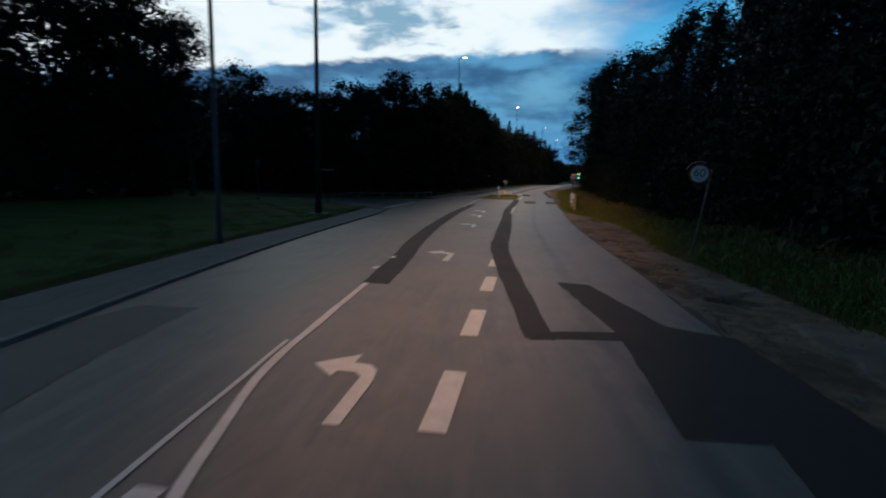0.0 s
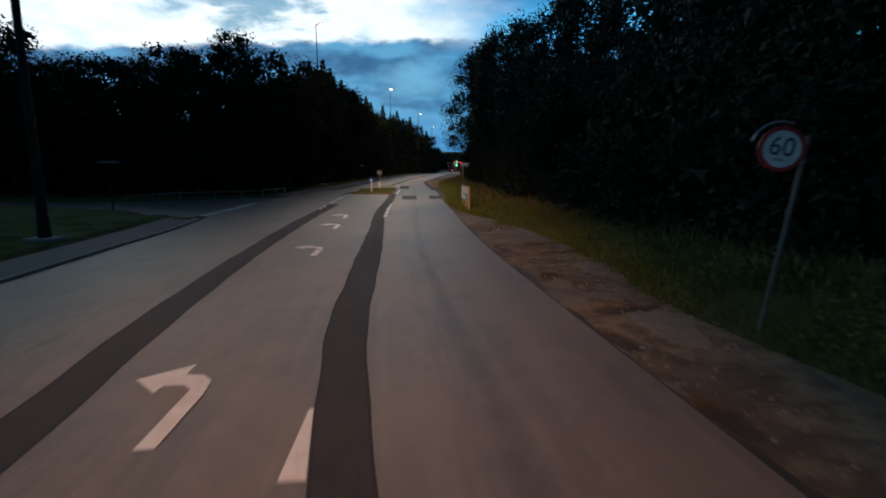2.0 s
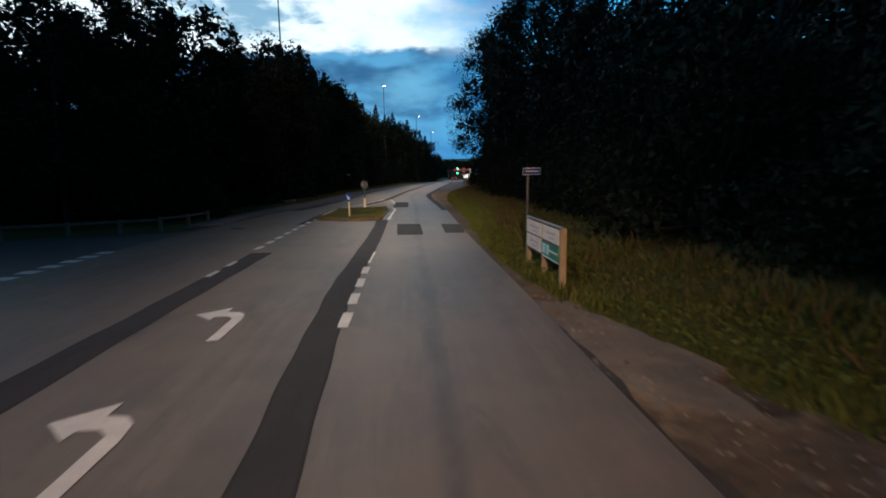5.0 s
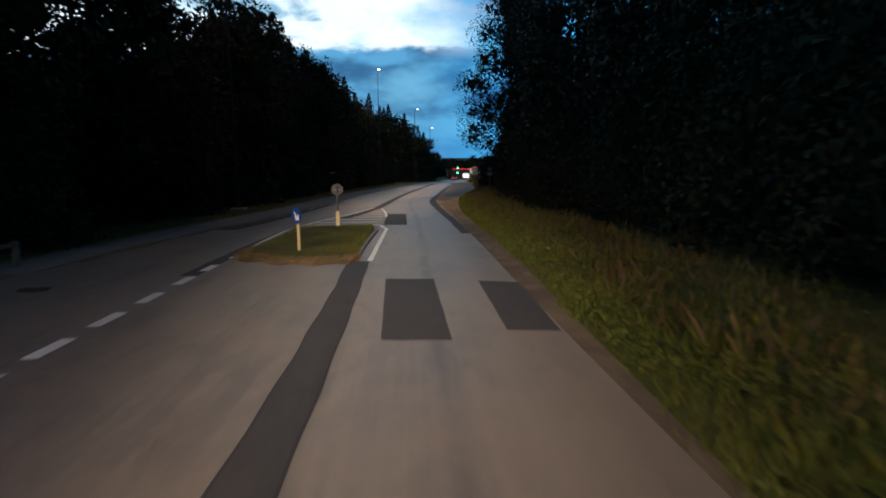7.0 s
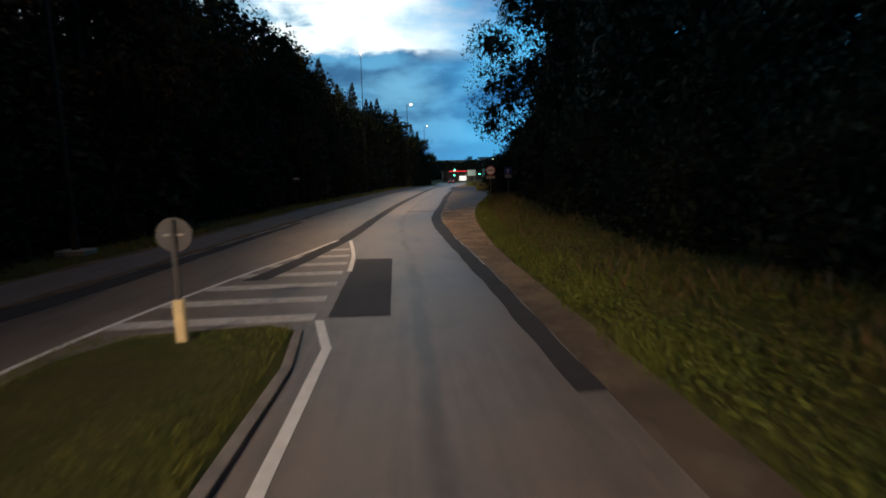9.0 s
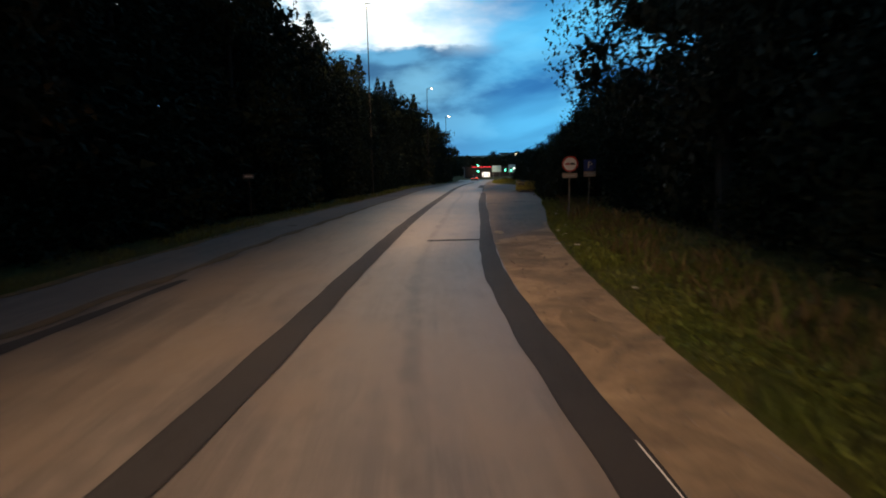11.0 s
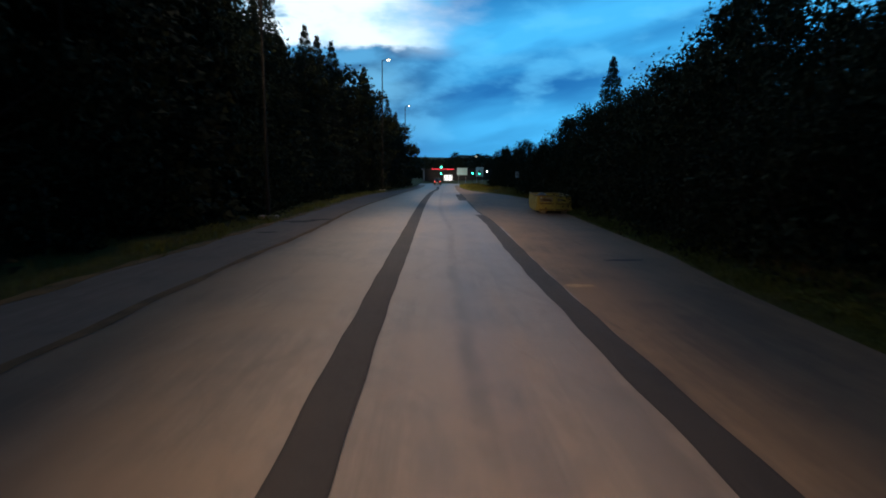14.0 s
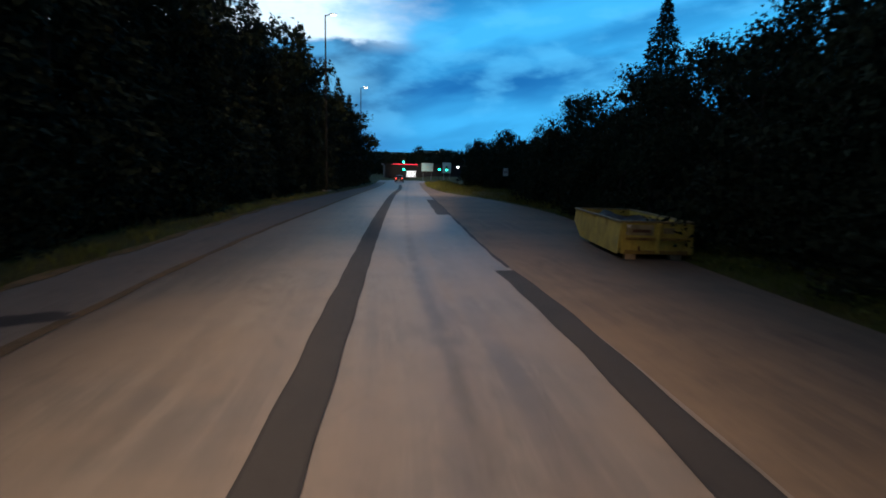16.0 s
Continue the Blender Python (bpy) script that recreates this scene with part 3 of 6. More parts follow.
road = tagged(ribbon("road", kerb_left, edge_right, -45, 232, 0.0, ASPHALT, step=0.7, thick=0.12, across=4),
              "worn grey-brown asphalt road with sealed joints and patches", "road", kind="structure")
tagged(ribbon("crossing_road", lambda y: -120 + 0 * y, lambda y: 170 + 0 * y, 212, 230, -0.006, ASPHALT, step=6, thick=0.1, across=8),
       "asphalt road that crosses at the junction", "road", kind="structure")

sv, sf = [], []
for i, x in enumerate(np.linspace(-8.3, -70, 60)):
    a, b = float(side_near(x)), float(side_far(x))
    if x > -9.0:
        a, b = a - 1.2 * (x + 9.0), b + 2.0 * (x + 9.0)
    sv += [(x, a, -0.006), (x, (a + b) / 2, -0.002), (x, b, -0.006), (x, b, -0.2), (x, a, -0.2)]
    if i:
        sf += [((i - 1) * 5 + q, (i - 1) * 5 + (q + 1) % 5, i * 5 + (q + 1) % 5, i * 5 + q) for q in range(5)]
side_road = tagged(new("side_road", mesh_of("side_road", sv, sf, ASPHALT_DARK)), "dark asphalt side road that joins the main road", "road", kind="structure")

footpath = tagged(ribbon("footpath", path_left, lambda y: kerb_left(y) - 0.14, -45, 31.0, 0.055, PAVING, thick=0.25, across=3),
                  "grey asphalt footpath behind a stone kerb", "pavement", kind="structure")
# the footpath bends round the corner into the side road
fv, ff = [], []
for i, s in enumerate(np.linspace(0, 1, 30)):
    x = -8.9 - 40 * s**1.7
    outer = 31.0 + (float(side_near(x)) - 0.95 - 31.0) * float(smooth(s, 0.0, 0.18))
    inner = 31.0 + (float(side_near(x)) - 0.2 - 31.0) * float(smooth(s, 0.0, 0.05))
    fv += [(x - 0.9 * (1 - s), outer, 0.055), (x, inner, 0.055), (x, inner, -0.15), (x - 0.9 * (1 - s), outer, -0.15)]
    if i:
        ff += [((i - 1) * 4 + q, (i - 1) * 4 + (q + 1) % 4, i * 4 + (q + 1) % 4, i * 4 + q) for q in range(4)]
ff.append((0, 3, 2, 1))
tagged(new("side_footpath", mesh_of("side_footpath", fv, ff, PAVING)), "pale asphalt footpath along the side road", "pavement", kind="structure")
lv, lf = [], []
lawn_rows = np.arange(2.0, 36.6, 0.6)
for j, y in enumerate(lawn_rows):
    edge = float(path_left(min(y, 30.0))) - 0.04 if y < 30.6 else -10.1 - 1.15 * (y - 30.6) - 0.16 * max(0.0, y - 33.0) ** 2
    for i in range(9):
        x = edge - (24.0 + edge) * (i / 8) ** 1.6
        lv.append((x, y, float(terrain(x, y)) + 0.015))
    if j:
        lf += [((j - 1) * 9 + i + 1, (j - 1) * 9 + i, j * 9 + i, j * 9 + i + 1) for i in range(8)]
tagged(new("lawn_turf", mesh_of("lawn_turf", lv, lf, TURF, True)), "short mown green lawn beside the footpath", "lawn", kind="structure")
shoulder_left = tagged(ribbon("left_shoulder", path_left, lambda y: kerb_left(y) - 0.02, 47.5, 215, 0.008, PAVING, thick=0.2, across=3),
                       "grey asphalt path beyond a low edge strip", "pavement", kind="structure")
edge_strip = tagged(ribbon("edge_strip", lambda y: kerb_left(y) - 0.08 - (0.05 + 0.10 * (1 - smooth(y, 88, 100))) * np.sin(y * 0.7) ** 2, lambda y: kerb_left(y) + 0.07 + (0.05 + 0.10 * (1 - smooth(y, 88, 100))) * np.sin(y * 1.1 + 1) ** 2, 49, 205, 0.012, STRIP_SOIL, step=0.4),
                    "band of soil and moss along the road's edge", "verge", kind="structure")
tagged(ribbon("leaf_litter_strip", lambda y: path_left(y) - 0.30 - 0.1 * np.sin(y * 0.9), lambda y: path_left(y) + 0.10 + 0.12 * np.sin(y * 0.53) * np.sin(y * 1.7), 49, 190, 0.022, ORANGE_SOIL, step=0.4, thick=0.2),
       "band of fallen brown leaves along the path's edge", "verge", kind="structure")


def gravel_inner(y):
    """The gravel thins out towards the lay-by's far side."""
    e, g = edge_right(y), gravel_right(y)
    return e + (g - e) * smooth(y, 78.5, 84.5) * 0.97 + (0.22 * np.sin(y * 1.9) * np.sin(y * 0.77) + 0.14 * np.sin(y * 6.3 + 1)) * smooth(y, 77, 80) * (1 - smooth(y, 83, 85))


def gravel_outer(y):
    """The gravel's ragged border with the grass."""
    open_ = 1 - smooth(y, 26, 31) * (1 - smooth(y, 58, 64))
    ragged = np.where(y < 45, 0.2, 0.05) * np.sin(y * 2.1) * np.sin(y * 0.83)
    return gravel_right(y) + 0.10 + (np.where(y < 45, 0.30, 0.12) + ragged) * open_


def value_noise(x, y, seed):
    """Smooth random heights, 0 to 1, one to the metre."""
    lattice = np.random.default_rng(seed).uniform(0, 1, (64, 64))
    xi, yi = np.floor(x).astype(int), np.floor(y).astype(int)
    u, v = x - xi, y - yi
    u, v = u * u * (3 - 2 * u), v * v * (3 - 2 * v)
    top = lattice[xi % 64, yi % 64] * (1 - u) + lattice[(xi + 1) % 64, yi % 64] * u
    low = lattice[xi % 64, (yi + 1) % 64] * (1 - u) + lattice[(xi + 1) % 64, (yi + 1) % 64] * u
    return top * (1 - v) + low * v


def layered(x, y, seed):
    return sum(value_noise(x * 1.9**k, y * 1.9**k, seed + k) * 0.54**k for k in range(5)) / sum(0.54**k for k in range(5))


POTHOLES = ((3.4, 16.75, 0.62, 0.26), (3.75, 23.4, 0.62, 0.22), (2.85, 13.2, 0.26, 0.45), (2.85, 11.4, 0.24, 0.5), (4.05, 22.1, 0.75, 0.2), (3.5, 28.6, 0.4, 0.5), (2.55, 26.3, 0.3, 0.3), (3.9, 10.2, 0.5, 0.3), (2.9, 19.2, 0.3, 0.35), (2.75, 15.3, 0.2, 0.5))


def shoulder_mesh(y0, y1, step):
    """Gravel with the torn remains of an old asphalt layer, steps and potholes."""
    ys = np.arange(y0, y1 + step / 2, step)
    w = 64
    share = np.linspace(0, 1, w)
    Y = np.repeat(ys[:, None], w, 1)
    X = gravel_inner(ys)[:, None] * (1 - share) + gravel_outer(ys)[:, None] * share
    n1 = layered(X * 1.15 + 7, Y * 0.62, 3) + 0.05 * (smooth(Y, 13, 19) - 0.5) - 0.10 * smooth(X - edge_right(Y), 1.4, 2.4)
    layer = smooth(n1, 0.47, 0.495)
    fine = layered(X * 7.0, Y * 7.0, 21)
    hole = np.zeros_like(X)
    for px, py, rx, ry in POTHOLES:
        off = np.sqrt(((X - px) / rx) ** 2 + ((Y - py) / ry) ** 2) + 1.1 * (layered(X * 2.6, Y * 2.6, 40) - 0.5)
        hole = np.maximum(hole, 1 - smooth(off, 0.72, 0.98))
    Z = -0.040 + 0.034 * layer * (1 - hole) - 0.05 * hole + 0.022 * (fine - 0.5)
    Z[:, 0], Z[:, -1] = -0.11, -0.11
    verts = np.stack([X.ravel(), Y.ravel(), Z.ravel()], 1).tolist()
    faces = [(j * w + i, j * w + i + 1, (j + 1) * w + i + 1, (j + 1) * w + i) for j in range(len(ys) - 1) for i in range(w - 1)]
    ob = new("gravel_shoulder", mesh_of("gravel_shoulder", verts, faces, GRAVEL, True))
    for name, values in (("layer", layer * (1 - hole)), ("hole", hole)):
        ob.data.attributes.new(name, "FLOAT", "POINT").data.foreach_set("value", values.ravel())
    return ob


gravel = tagged(shoulder_mesh(3.0, 33.0, 0.07), "brown gravel shoulder with potholes and torn old asphalt", "verge", kind="structure")
gravel_dry = tagged(ribbon("dry_gravel_shoulder", gravel_inner, gravel_outer, 33, 85.5, -0.015, GRAVEL_DRY, step=0.35, thick=0.1, across=5),
                    "dry orange-brown gravel shoulder beside the sealed joint", "verge", kind="structure")
muddy = gravel_dry.data.attributes.new("hole", "FLOAT", "POINT")
muddy.data.foreach_set("value", [0.85 - 0.85 * float(smooth(v.co.y, 55, 64)) for v in gravel_dry.data.vertices])
layby = tagged(ribbon("layby", edge_right, lambda y: gravel_right(y) + 0.25 + 0.15 * np.sin(y * 1.3), 77, 212, -0.022, LAYBY, step=0.8, thick=0.1, across=4),
               "broad worn brown asphalt lay-by beside the lane", "road", kind="structure")
for y in np.arange(-3, 31, 1.0):
    a, b = Vector((float(kerb_left(y)), y + 0.006, 0)), Vector((float(kerb_left(y + 1)), y + 0.994, 0))
    bm = box(((b - a).length, 0.14, 0.26), bevel=0.015)
    ob = part("kerb_stone", bm, KERB, footpath)
    d = b - a
    ob.matrix_world = Matrix.Translation((a + b) / 2 + Vector((-0.07, 0, -0.064))) @ Matrix.Rotation(math.atan2(d.y, d.x), 4, "Z")


def strip(name, mid, width, y0, y1, lift, mat, label="", wobble=0.02, step=0.35):
    """A sealed joint along the road."""
    def left(y):
        return mid(y) - width(y) / 2 + wobble * np.sin(y * 2.3) * np.sin(y * 0.9 + 1)

    def right(y):
        return mid(y) + width(y) / 2 + wobble * np.sin(y * 1.7 + 2) * np.sin(y * 1.1)
    ob = ribbon(name, left, right, y0, y1, lift, mat, road, label, step)
    if name == "joint_seal":
        rim = ob.data.attributes.new("rim", "FLOAT", "POINT")
        rim.data.foreach_set("value", [1.0, 0.0, 1.0] * (len(ob.data.vertices) // 3))
    return ob


seal_a = curve((9.9, -2.98), (13, -3.22), (16, -3.56), (18.3, -3.75), (21.5, -3.93), (24, -4.03), (29, -4.17), (36, -4.15), (39, -4.13))
strip("joint_seal", seal_a, lambda y: 0.57 + 0 * y, 9.9, 38.8, 0.004, SEAL_OLD, "dark sealed joint beside the turning lane")
seal_b = curve((7, 0.23), (8.5, 0.04), (10.2, -0.18), (12.4, -0.45), (14.2, -0.67), (16, -0.83), (19, -0.91), (22, -0.96), (27, -1.09), (30, -1.2), (33.3, -1.28), (39, -1.19), (43.7, -1.12), (48.6, -1.15))
strip("joint_seal", seal_b, curve((7, 0.38), (10.2, 0.46), (14, 0.52), (19, 0.57), (22, 0.6), (27, 0.5), (34, 0.49), (40, 0.5), (48.6, 0.52)), 7.0, 48.5, 0.004, SEAL_OLD, "dark sealed joint between the lanes")
seal_c = curve((57, -3.75), (62.2, -2.42), (64.2, -2.05), (67.4, -1.55), (71, -1.18), (74, -0.93), (77, -0.66), (80, -0.38), (84, 0.02), (88, 0.46), (92, 0.93), (96, 1.43), (100, 1.94), (104, 2.46), (108, 2.98), (112, 3.49), (116, 4.02), (122, 4.82), (130, 5.95), (152, 9.2), (164, 11.2), (200, 16.2))
strip("joint_seal", seal_c, lambda y: 0.49 + 0 * y, 60.5, 195, 0.0092, SEAL, "dark sealed joint along the middle of the road", 0.018)
seal_d = curve((58, 2.2), (63.5, 2.16), (66, 2.13), (69, 2.1), (72, 2.13), (75, 2.27), (78, 2.54), (81, 2.89), (84, 3.28), (87, 3.66), (90, 4.02), (93, 4.37), (96, 4.73), (99, 5.1), (102, 5.51), (105, 5.95), (108, 6.38), (111, 6.75), (113.7, 6.98))
strip("joint_seal", seal_d, curve((58, 0.34), (63.5, 0.44), (69, 0.48), (74, 0.5), (78, 0.46), (84, 0.41), (90, 0.44), (97, 0.48), (106, 0.5), (113.7, 0.44)), 54, 113.7, 0.005, SEAL, "dark sealed joint along the road's edge", 0.025)
strip("joint_seal", lambda y: edge_right(y) - 0.02, lambda y: 0.10 + 0 * y, 114, 150, 0.005, SEAL, "thin dark crack along the road's edge", 0.03)
strip("joint_seal", lambda y: edge_right(y) - 0.3, lambda y: 0.7 + 0 * y, 127.5, 141, 0.006, SEAL, "dark asphalt repair at the road's edge", 0.05)
strip("joint_seal", curve((47, -4.62), (50, -4.6), (55, -4.5)), curve((47, 0.36), (51, 0.36), (55, 0.12)), 47.0, 55.0, 0.005, SEAL_OLD, "dark joint beside the traffic island", 0.02)
strip("joint_seal", lambda y: kerb_left(y) + 0.48, lambda y: 0.5 - 0.035 * (y - 66), 56, 75, 0.006, SEAL, "dark repair along the far kerb", 0.04)
tagged(ribbon("edge_rut", lambda y: edge_right(y) + 0.004, lambda y: edge_right(y) + 0.03 + 0.17 * np.abs(np.sin(y * 0.9) * np.sin(y * 0.37 + 1)) ** 1.5 + 0.02 * np.sin(y * 7.0), 6, 31, -0.0035, MUD, step=0.2),
       "dark washed-out rut at the asphalt's broken edge", "verge", kind="structure")
PATCHES = (
    ("long dark repair across the lane's edge", [(0.65, 11.0), (1.28, 10.9), (2.1, 8.05), (2.95, 7.6), (3.2, 5.1), (3.3, 3.0), (2.05, 3.0), (2.12, 4.5), (1.39, 4.45), (1.33, 7.15), (0.42, 7.05), (0.06, 6.92), (0.25, 7.35), (1.3, 7.55)], 0.02),
    ("old dark repair along the kerb", [(-5.75, -1.0), (-6.2, 4.0), (-6.4, 6.2), (-6.15, 7.3), (-5.15, 7.4), (-4.95, 5.2), (-4.55, 3.3), (-4.2, -1.0)], 0.03),
    ("square dark asphalt patch", [(-0.36, 42.35), (0.57, 42.28), (0.57, 46.2), (-0.42, 46.3)], 0.007),
    ("dark asphalt patch at the road's edge", [(1.38, 42.65), (2.12, 42.55), (2.24, 45.75), (1.45, 45.95)], 0.007),
    ("square dark asphalt patch beside the hatching", [(-0.84, 57.25), (0.14, 57.2), (0.14, 62.9), (-0.80, 63.0)], 0.007),
    ("narrow dark repair across the lane", [(0.98, 80.05), (2.6, 80.1), (2.62, 80.45), (0.98, 80.48), (0.88, 80.27)], 0.03),
)
for j, (label, outline, rough) in enumerate(PATCHES):
    plate("asphalt_patch", outline, 0.0065, STAIN if j == 1 else SEAL if j == 0 else SEAL_OLD, road, label, rough, j)


def hollow(x, y, rx, ry, lift, mat, parent, label, name, seed, turn=0.0):
    """An uneven roundish blot on a surface."""
    rnd = random.Random(seed)
    pts = []
    for k in range(18):
        a = 2 * math.pi * k / 18
        s = rnd.uniform(0.72, 1.2)
        u, v = rx * s * math.cos(a), ry * s * math.sin(a)
        pts.append((x + u * math.cos(turn) - v * math.sin(turn), y + u * math.sin(turn) + v * math.cos(turn)))
    plate(name, pts, lift, mat, parent, label, 0.02, seed)


for k, (x, y, rx, ry) in enumerate(((3.0, 63.0, 0.3, 1.2), (3.0, 71.0, 0.35, 1.0), (3.5, 77.5, 0.4, 0.8))):
    hollow(x, y, rx, ry, -0.0105, PALE_DUST, gravel_dry, "pale dry gravel spot", "gravel_spot", 40 + k)
for x, y, rx, ry in ((3.50, 82.0, 0.19, 0.50), (5.4, 96.7, 0.34, 0.16)):
    hollow(x, y, rx, ry, -0.009 if y > 90 else 0.014, SPILL, layby, "spill of pale gravel at the lay-by's edge", "gravel_spill", int(y))
hollow(7.8, 99.6, 0.66, 0.13, -0.016, SEAL, layby, "dark crack in the lay-by", "crack", 71)
hollow(7.0, 105.0, 0.9, 0.5, -0.0165, LAYBY, layby, "worn patch in the lay-by", "worn_patch", 72)
for x, y, rx, ry in ((-0.9, 110.95, 0.55, 0.32), (-1.7, 110.0, 0.75, 0.5), (-2.3, 106.0, 0.4, 0.2), (-4.55, 85.9, 0.25, 0.2)):
    hollow(x, y, rx, ry, 0.0125, SEAL, shoulder_left, "dark uneven patch in the path", "path_patch", int(y * 3), 0.3)
hollow(-7.0, 45.9, 0.34, 0.24, 0.006, SEAL, road, "dark drain cover in the road", "drain_cover", 90)


# ---- road markings ----
def turn_arrow(x, y, turn=0.0):
    """A short arrow that bends to the left; (x, y) is the foot of its stem."""
    shape = [(-0.08, 0.0), (0.08, 0.0), (0.10, 1.0), (0.06, 1.32), (-0.06, 1.46), (-0.26, 1.50), (-0.26, 1.78), (-0.72, 1.40), (-0.40, 1.05), (-0.38, 1.22), (-0.17, 1.22), (-0.07, 1.10)]
    c, s = math.cos(turn), math.sin(turn)
    plate("turn_arrow", [(x + px * c - py * s, y + px * s + py * c) for px, py in shape], 0.0095, PAINT, road, "white left-turn arrow painted on the lane", 0.004, 7)


for x, y in ((-1.64, 4.1), (-2.06, 13.0), (-2.31, 21.75), (-2.55, 27.15), (-2.66, 30.8)):
    turn_arrow(x, y, 0.015)


def dash(x, y, length, width, lean=0.0, label="", lift=0.0095):
    plate("lane_dash", [(x, y), (x + width, y), (x + width + lean, y + length), (x + lean, y + length)], lift, PAINT, road, label, 0.004, int(y * 10))


dash(-1.02, 1.35, 1.45, 0.25)
dash(-2.63, 1.6, 1.38, 0.24)
for y in (4.14, 6.9, 9.77):
    dash(-0.86, y, 1.43, 0.25)
plate("lane_dash", [(-0.92, 12.5), (-0.72, 12.5), (-0.86, 13.6), (-0.9, 13.6)], 0.0095, PAINT, road)
for y in (39.45, 40.75, 42.0, 43.3, 44.65, 46.1, 47.5):
    dash(-4.59, y, 0.78, 0.2)
for y in (11.5, 13.1):
    dash(-3.55, y, 0.25, 0.13)
for y in (35.4, 36.7):
    dash(-4.47, y, 0.7, 0.13)
for y in (31.2, 32.55, 33.9, 35.25):
    dash(-1.06, y, 0.8, 0.16, lift=0.011)
dash(-1.0, 36.6, 1.8, 0.06, 0.05, lift=0.011)
for k in range(10):
    dash(-9.18 + 0.012 * k, 32.55 + 0.76 * k, 0.42, 0.45)
line_a = curve((-8, 0.6), (0, -1.1), (2.9, -2.28), (3.9, -2.54), (4.9, -2.8), (5.7, -2.9), (6.95, -2.98), (9.9, -3.17))
strip("edge_line", line_a, lambda y: 0.11 + 0 * y, -2, 9.9, 0.0095, PAINT, "worn white line at the turning lane's start", 0.01)
strip("edge_line", curve((-2, -2.45), (2.8, -2.79), (6.2, -3.06)), lambda y: 0.06 + 0 * y, -2, 6.2, 0.0095, PAINT, "thin worn white line", 0.008)
strip("edge_line", curve((48.5, -0.87), (55.9, -0.66)), lambda y: 0.13 + 0 * y, 48.5, 55.8, 0.0095, PAINT, "white line beside the traffic island", 0.004)
strip("edge_line", curve((55.7, -0.66), (57.1, -0.95)), lambda y: 0.13 + 0 * y, 55.8, 57.1, 0.0095, PAINT, "", 0.004)
strip("edge_line", lambda y: edge_right(y) - 0.05, lambda y: 0.015 + 0.008 * np.sin(y * 3.1), 61.5, 67.8, 0.0098, PAINT, "thin worn white line at the road's edge", 0.01)
hatch_left = curve((49, -4.45), (56.3, -4.27), (61, -3.3), (64, -2.5), (67.4, -1.72))
hatch_right = curve((57, -0.92), (62, -0.86), (63.3, -0.92), (67.1, -1.30))
strip("edge_line", hatch_left, lambda y: 0.11 + 0 * y, 49.2, 67.3, 0.0098, PAINT, "white line that closes the hatched area", 0.006)
strip("edge_line", hatch_right, lambda y: 0.11 + 0 * y, 61.2, 67.0, 0.0095, PAINT, "", 0.006)
for k in range(7):
    y = 57.04 + 1.27 * k
    a, b = float(hatch_left(y)) + 0.1, float(hatch_right(y)) - 0.13
    plate("hatch_bar", [(a, y), (b, y + 0.05), (b, y + 0.47), (a, y + 0.42)], 0.0088, PAINT_WORN, road, "white hatching bar", 0.012, int(y))

# ---- traffic island ----
ISLAND = [(-4.3, 49.35), (-3.6, 48.75), (-2.4, 48.4), (-1.5, 48.45), (-1.22, 48.9), (-1.2, 51.0), (-1.02, 55.0), (-1.15, 56.5), (-1.6, 56.85), (-3.4, 56.6), (-3.95, 55.6), (-4.25, 52.8), (-4.35, 50.6)]
island = thing("traffic_island", Matrix(), "grass traffic island with worn kerb and bare front edge", "traffic island", kind="structure")
cx, cy = -2.7, 52.6


def ring_out(k, grow):
    x, y = ISLAND[k % len(ISLAND)]
    d = Vector((x - cx, y - cy)).normalized()
    return x + d.x * grow, y + d.y * grow


for k in range(len(ISLAND)):
    (ax_, ay), (bx, by) = ring_out(k, 0), ring_out(k + 1, 0)
    length = math.hypot(bx - ax_, by - ay)
    pieces = max(1, round(length / 1.0))
    for q in range(pieces):
        s0, s1 = q / pieces, (q + 1) / pieces
        p0, p1 = Vector((ax_ + (bx - ax_) * s0, ay + (by - ay) * s0, 0)), Vector((ax_ + (bx - ax_) * s1, ay + (by - ay) * s1, 0))
        d = p1 - p0
        ob = part("kerb_stone", box((d.length - 0.008, 0.13, 0.2), bevel=0.02), KERB, island)
        ob.matrix_world = Matrix.Translation((p0 + p1) / 2 + Vector((0, 0, -0.035))) @ Matrix.Rotation(math.atan2(d.y, d.x), 4, "Z")
iv, if_ = [(cx, cy, 0.14)], []
for ringno, (grow, z) in enumerate(((-1.0, 0.135), (-0.5, 0.115), (-0.05, 0.055))):
    iv += [(*ring_out(k, grow), z) for k in range(len(ISLAND))]
m_ = len(ISLAND)
for k in range(m_):
    if_.append((0, 1 + k, 1 + (k + 1) % m_))
    for r_ in range(2):
        if_.append((1 + r_ * m_ + k, 1 + (r_ + 1) * m_ + k, 1 + (r_ + 1) * m_ + (k + 1) % m_, 1 + r_ * m_ + (k + 1) % m_))
sheet("turf", iv, if_, GROUND, island, "patchy mown turf")
front_line = [(-4.5, 49.45), (-4.1, 48.85), (-3.5, 48.42), (-2.9, 48.18), (-2.3, 48.05), (-1.75, 48.02), (-1.35, 48.15), (-1.15, 48.55)]
rnd = random.Random(8)
bv, bf = [], []
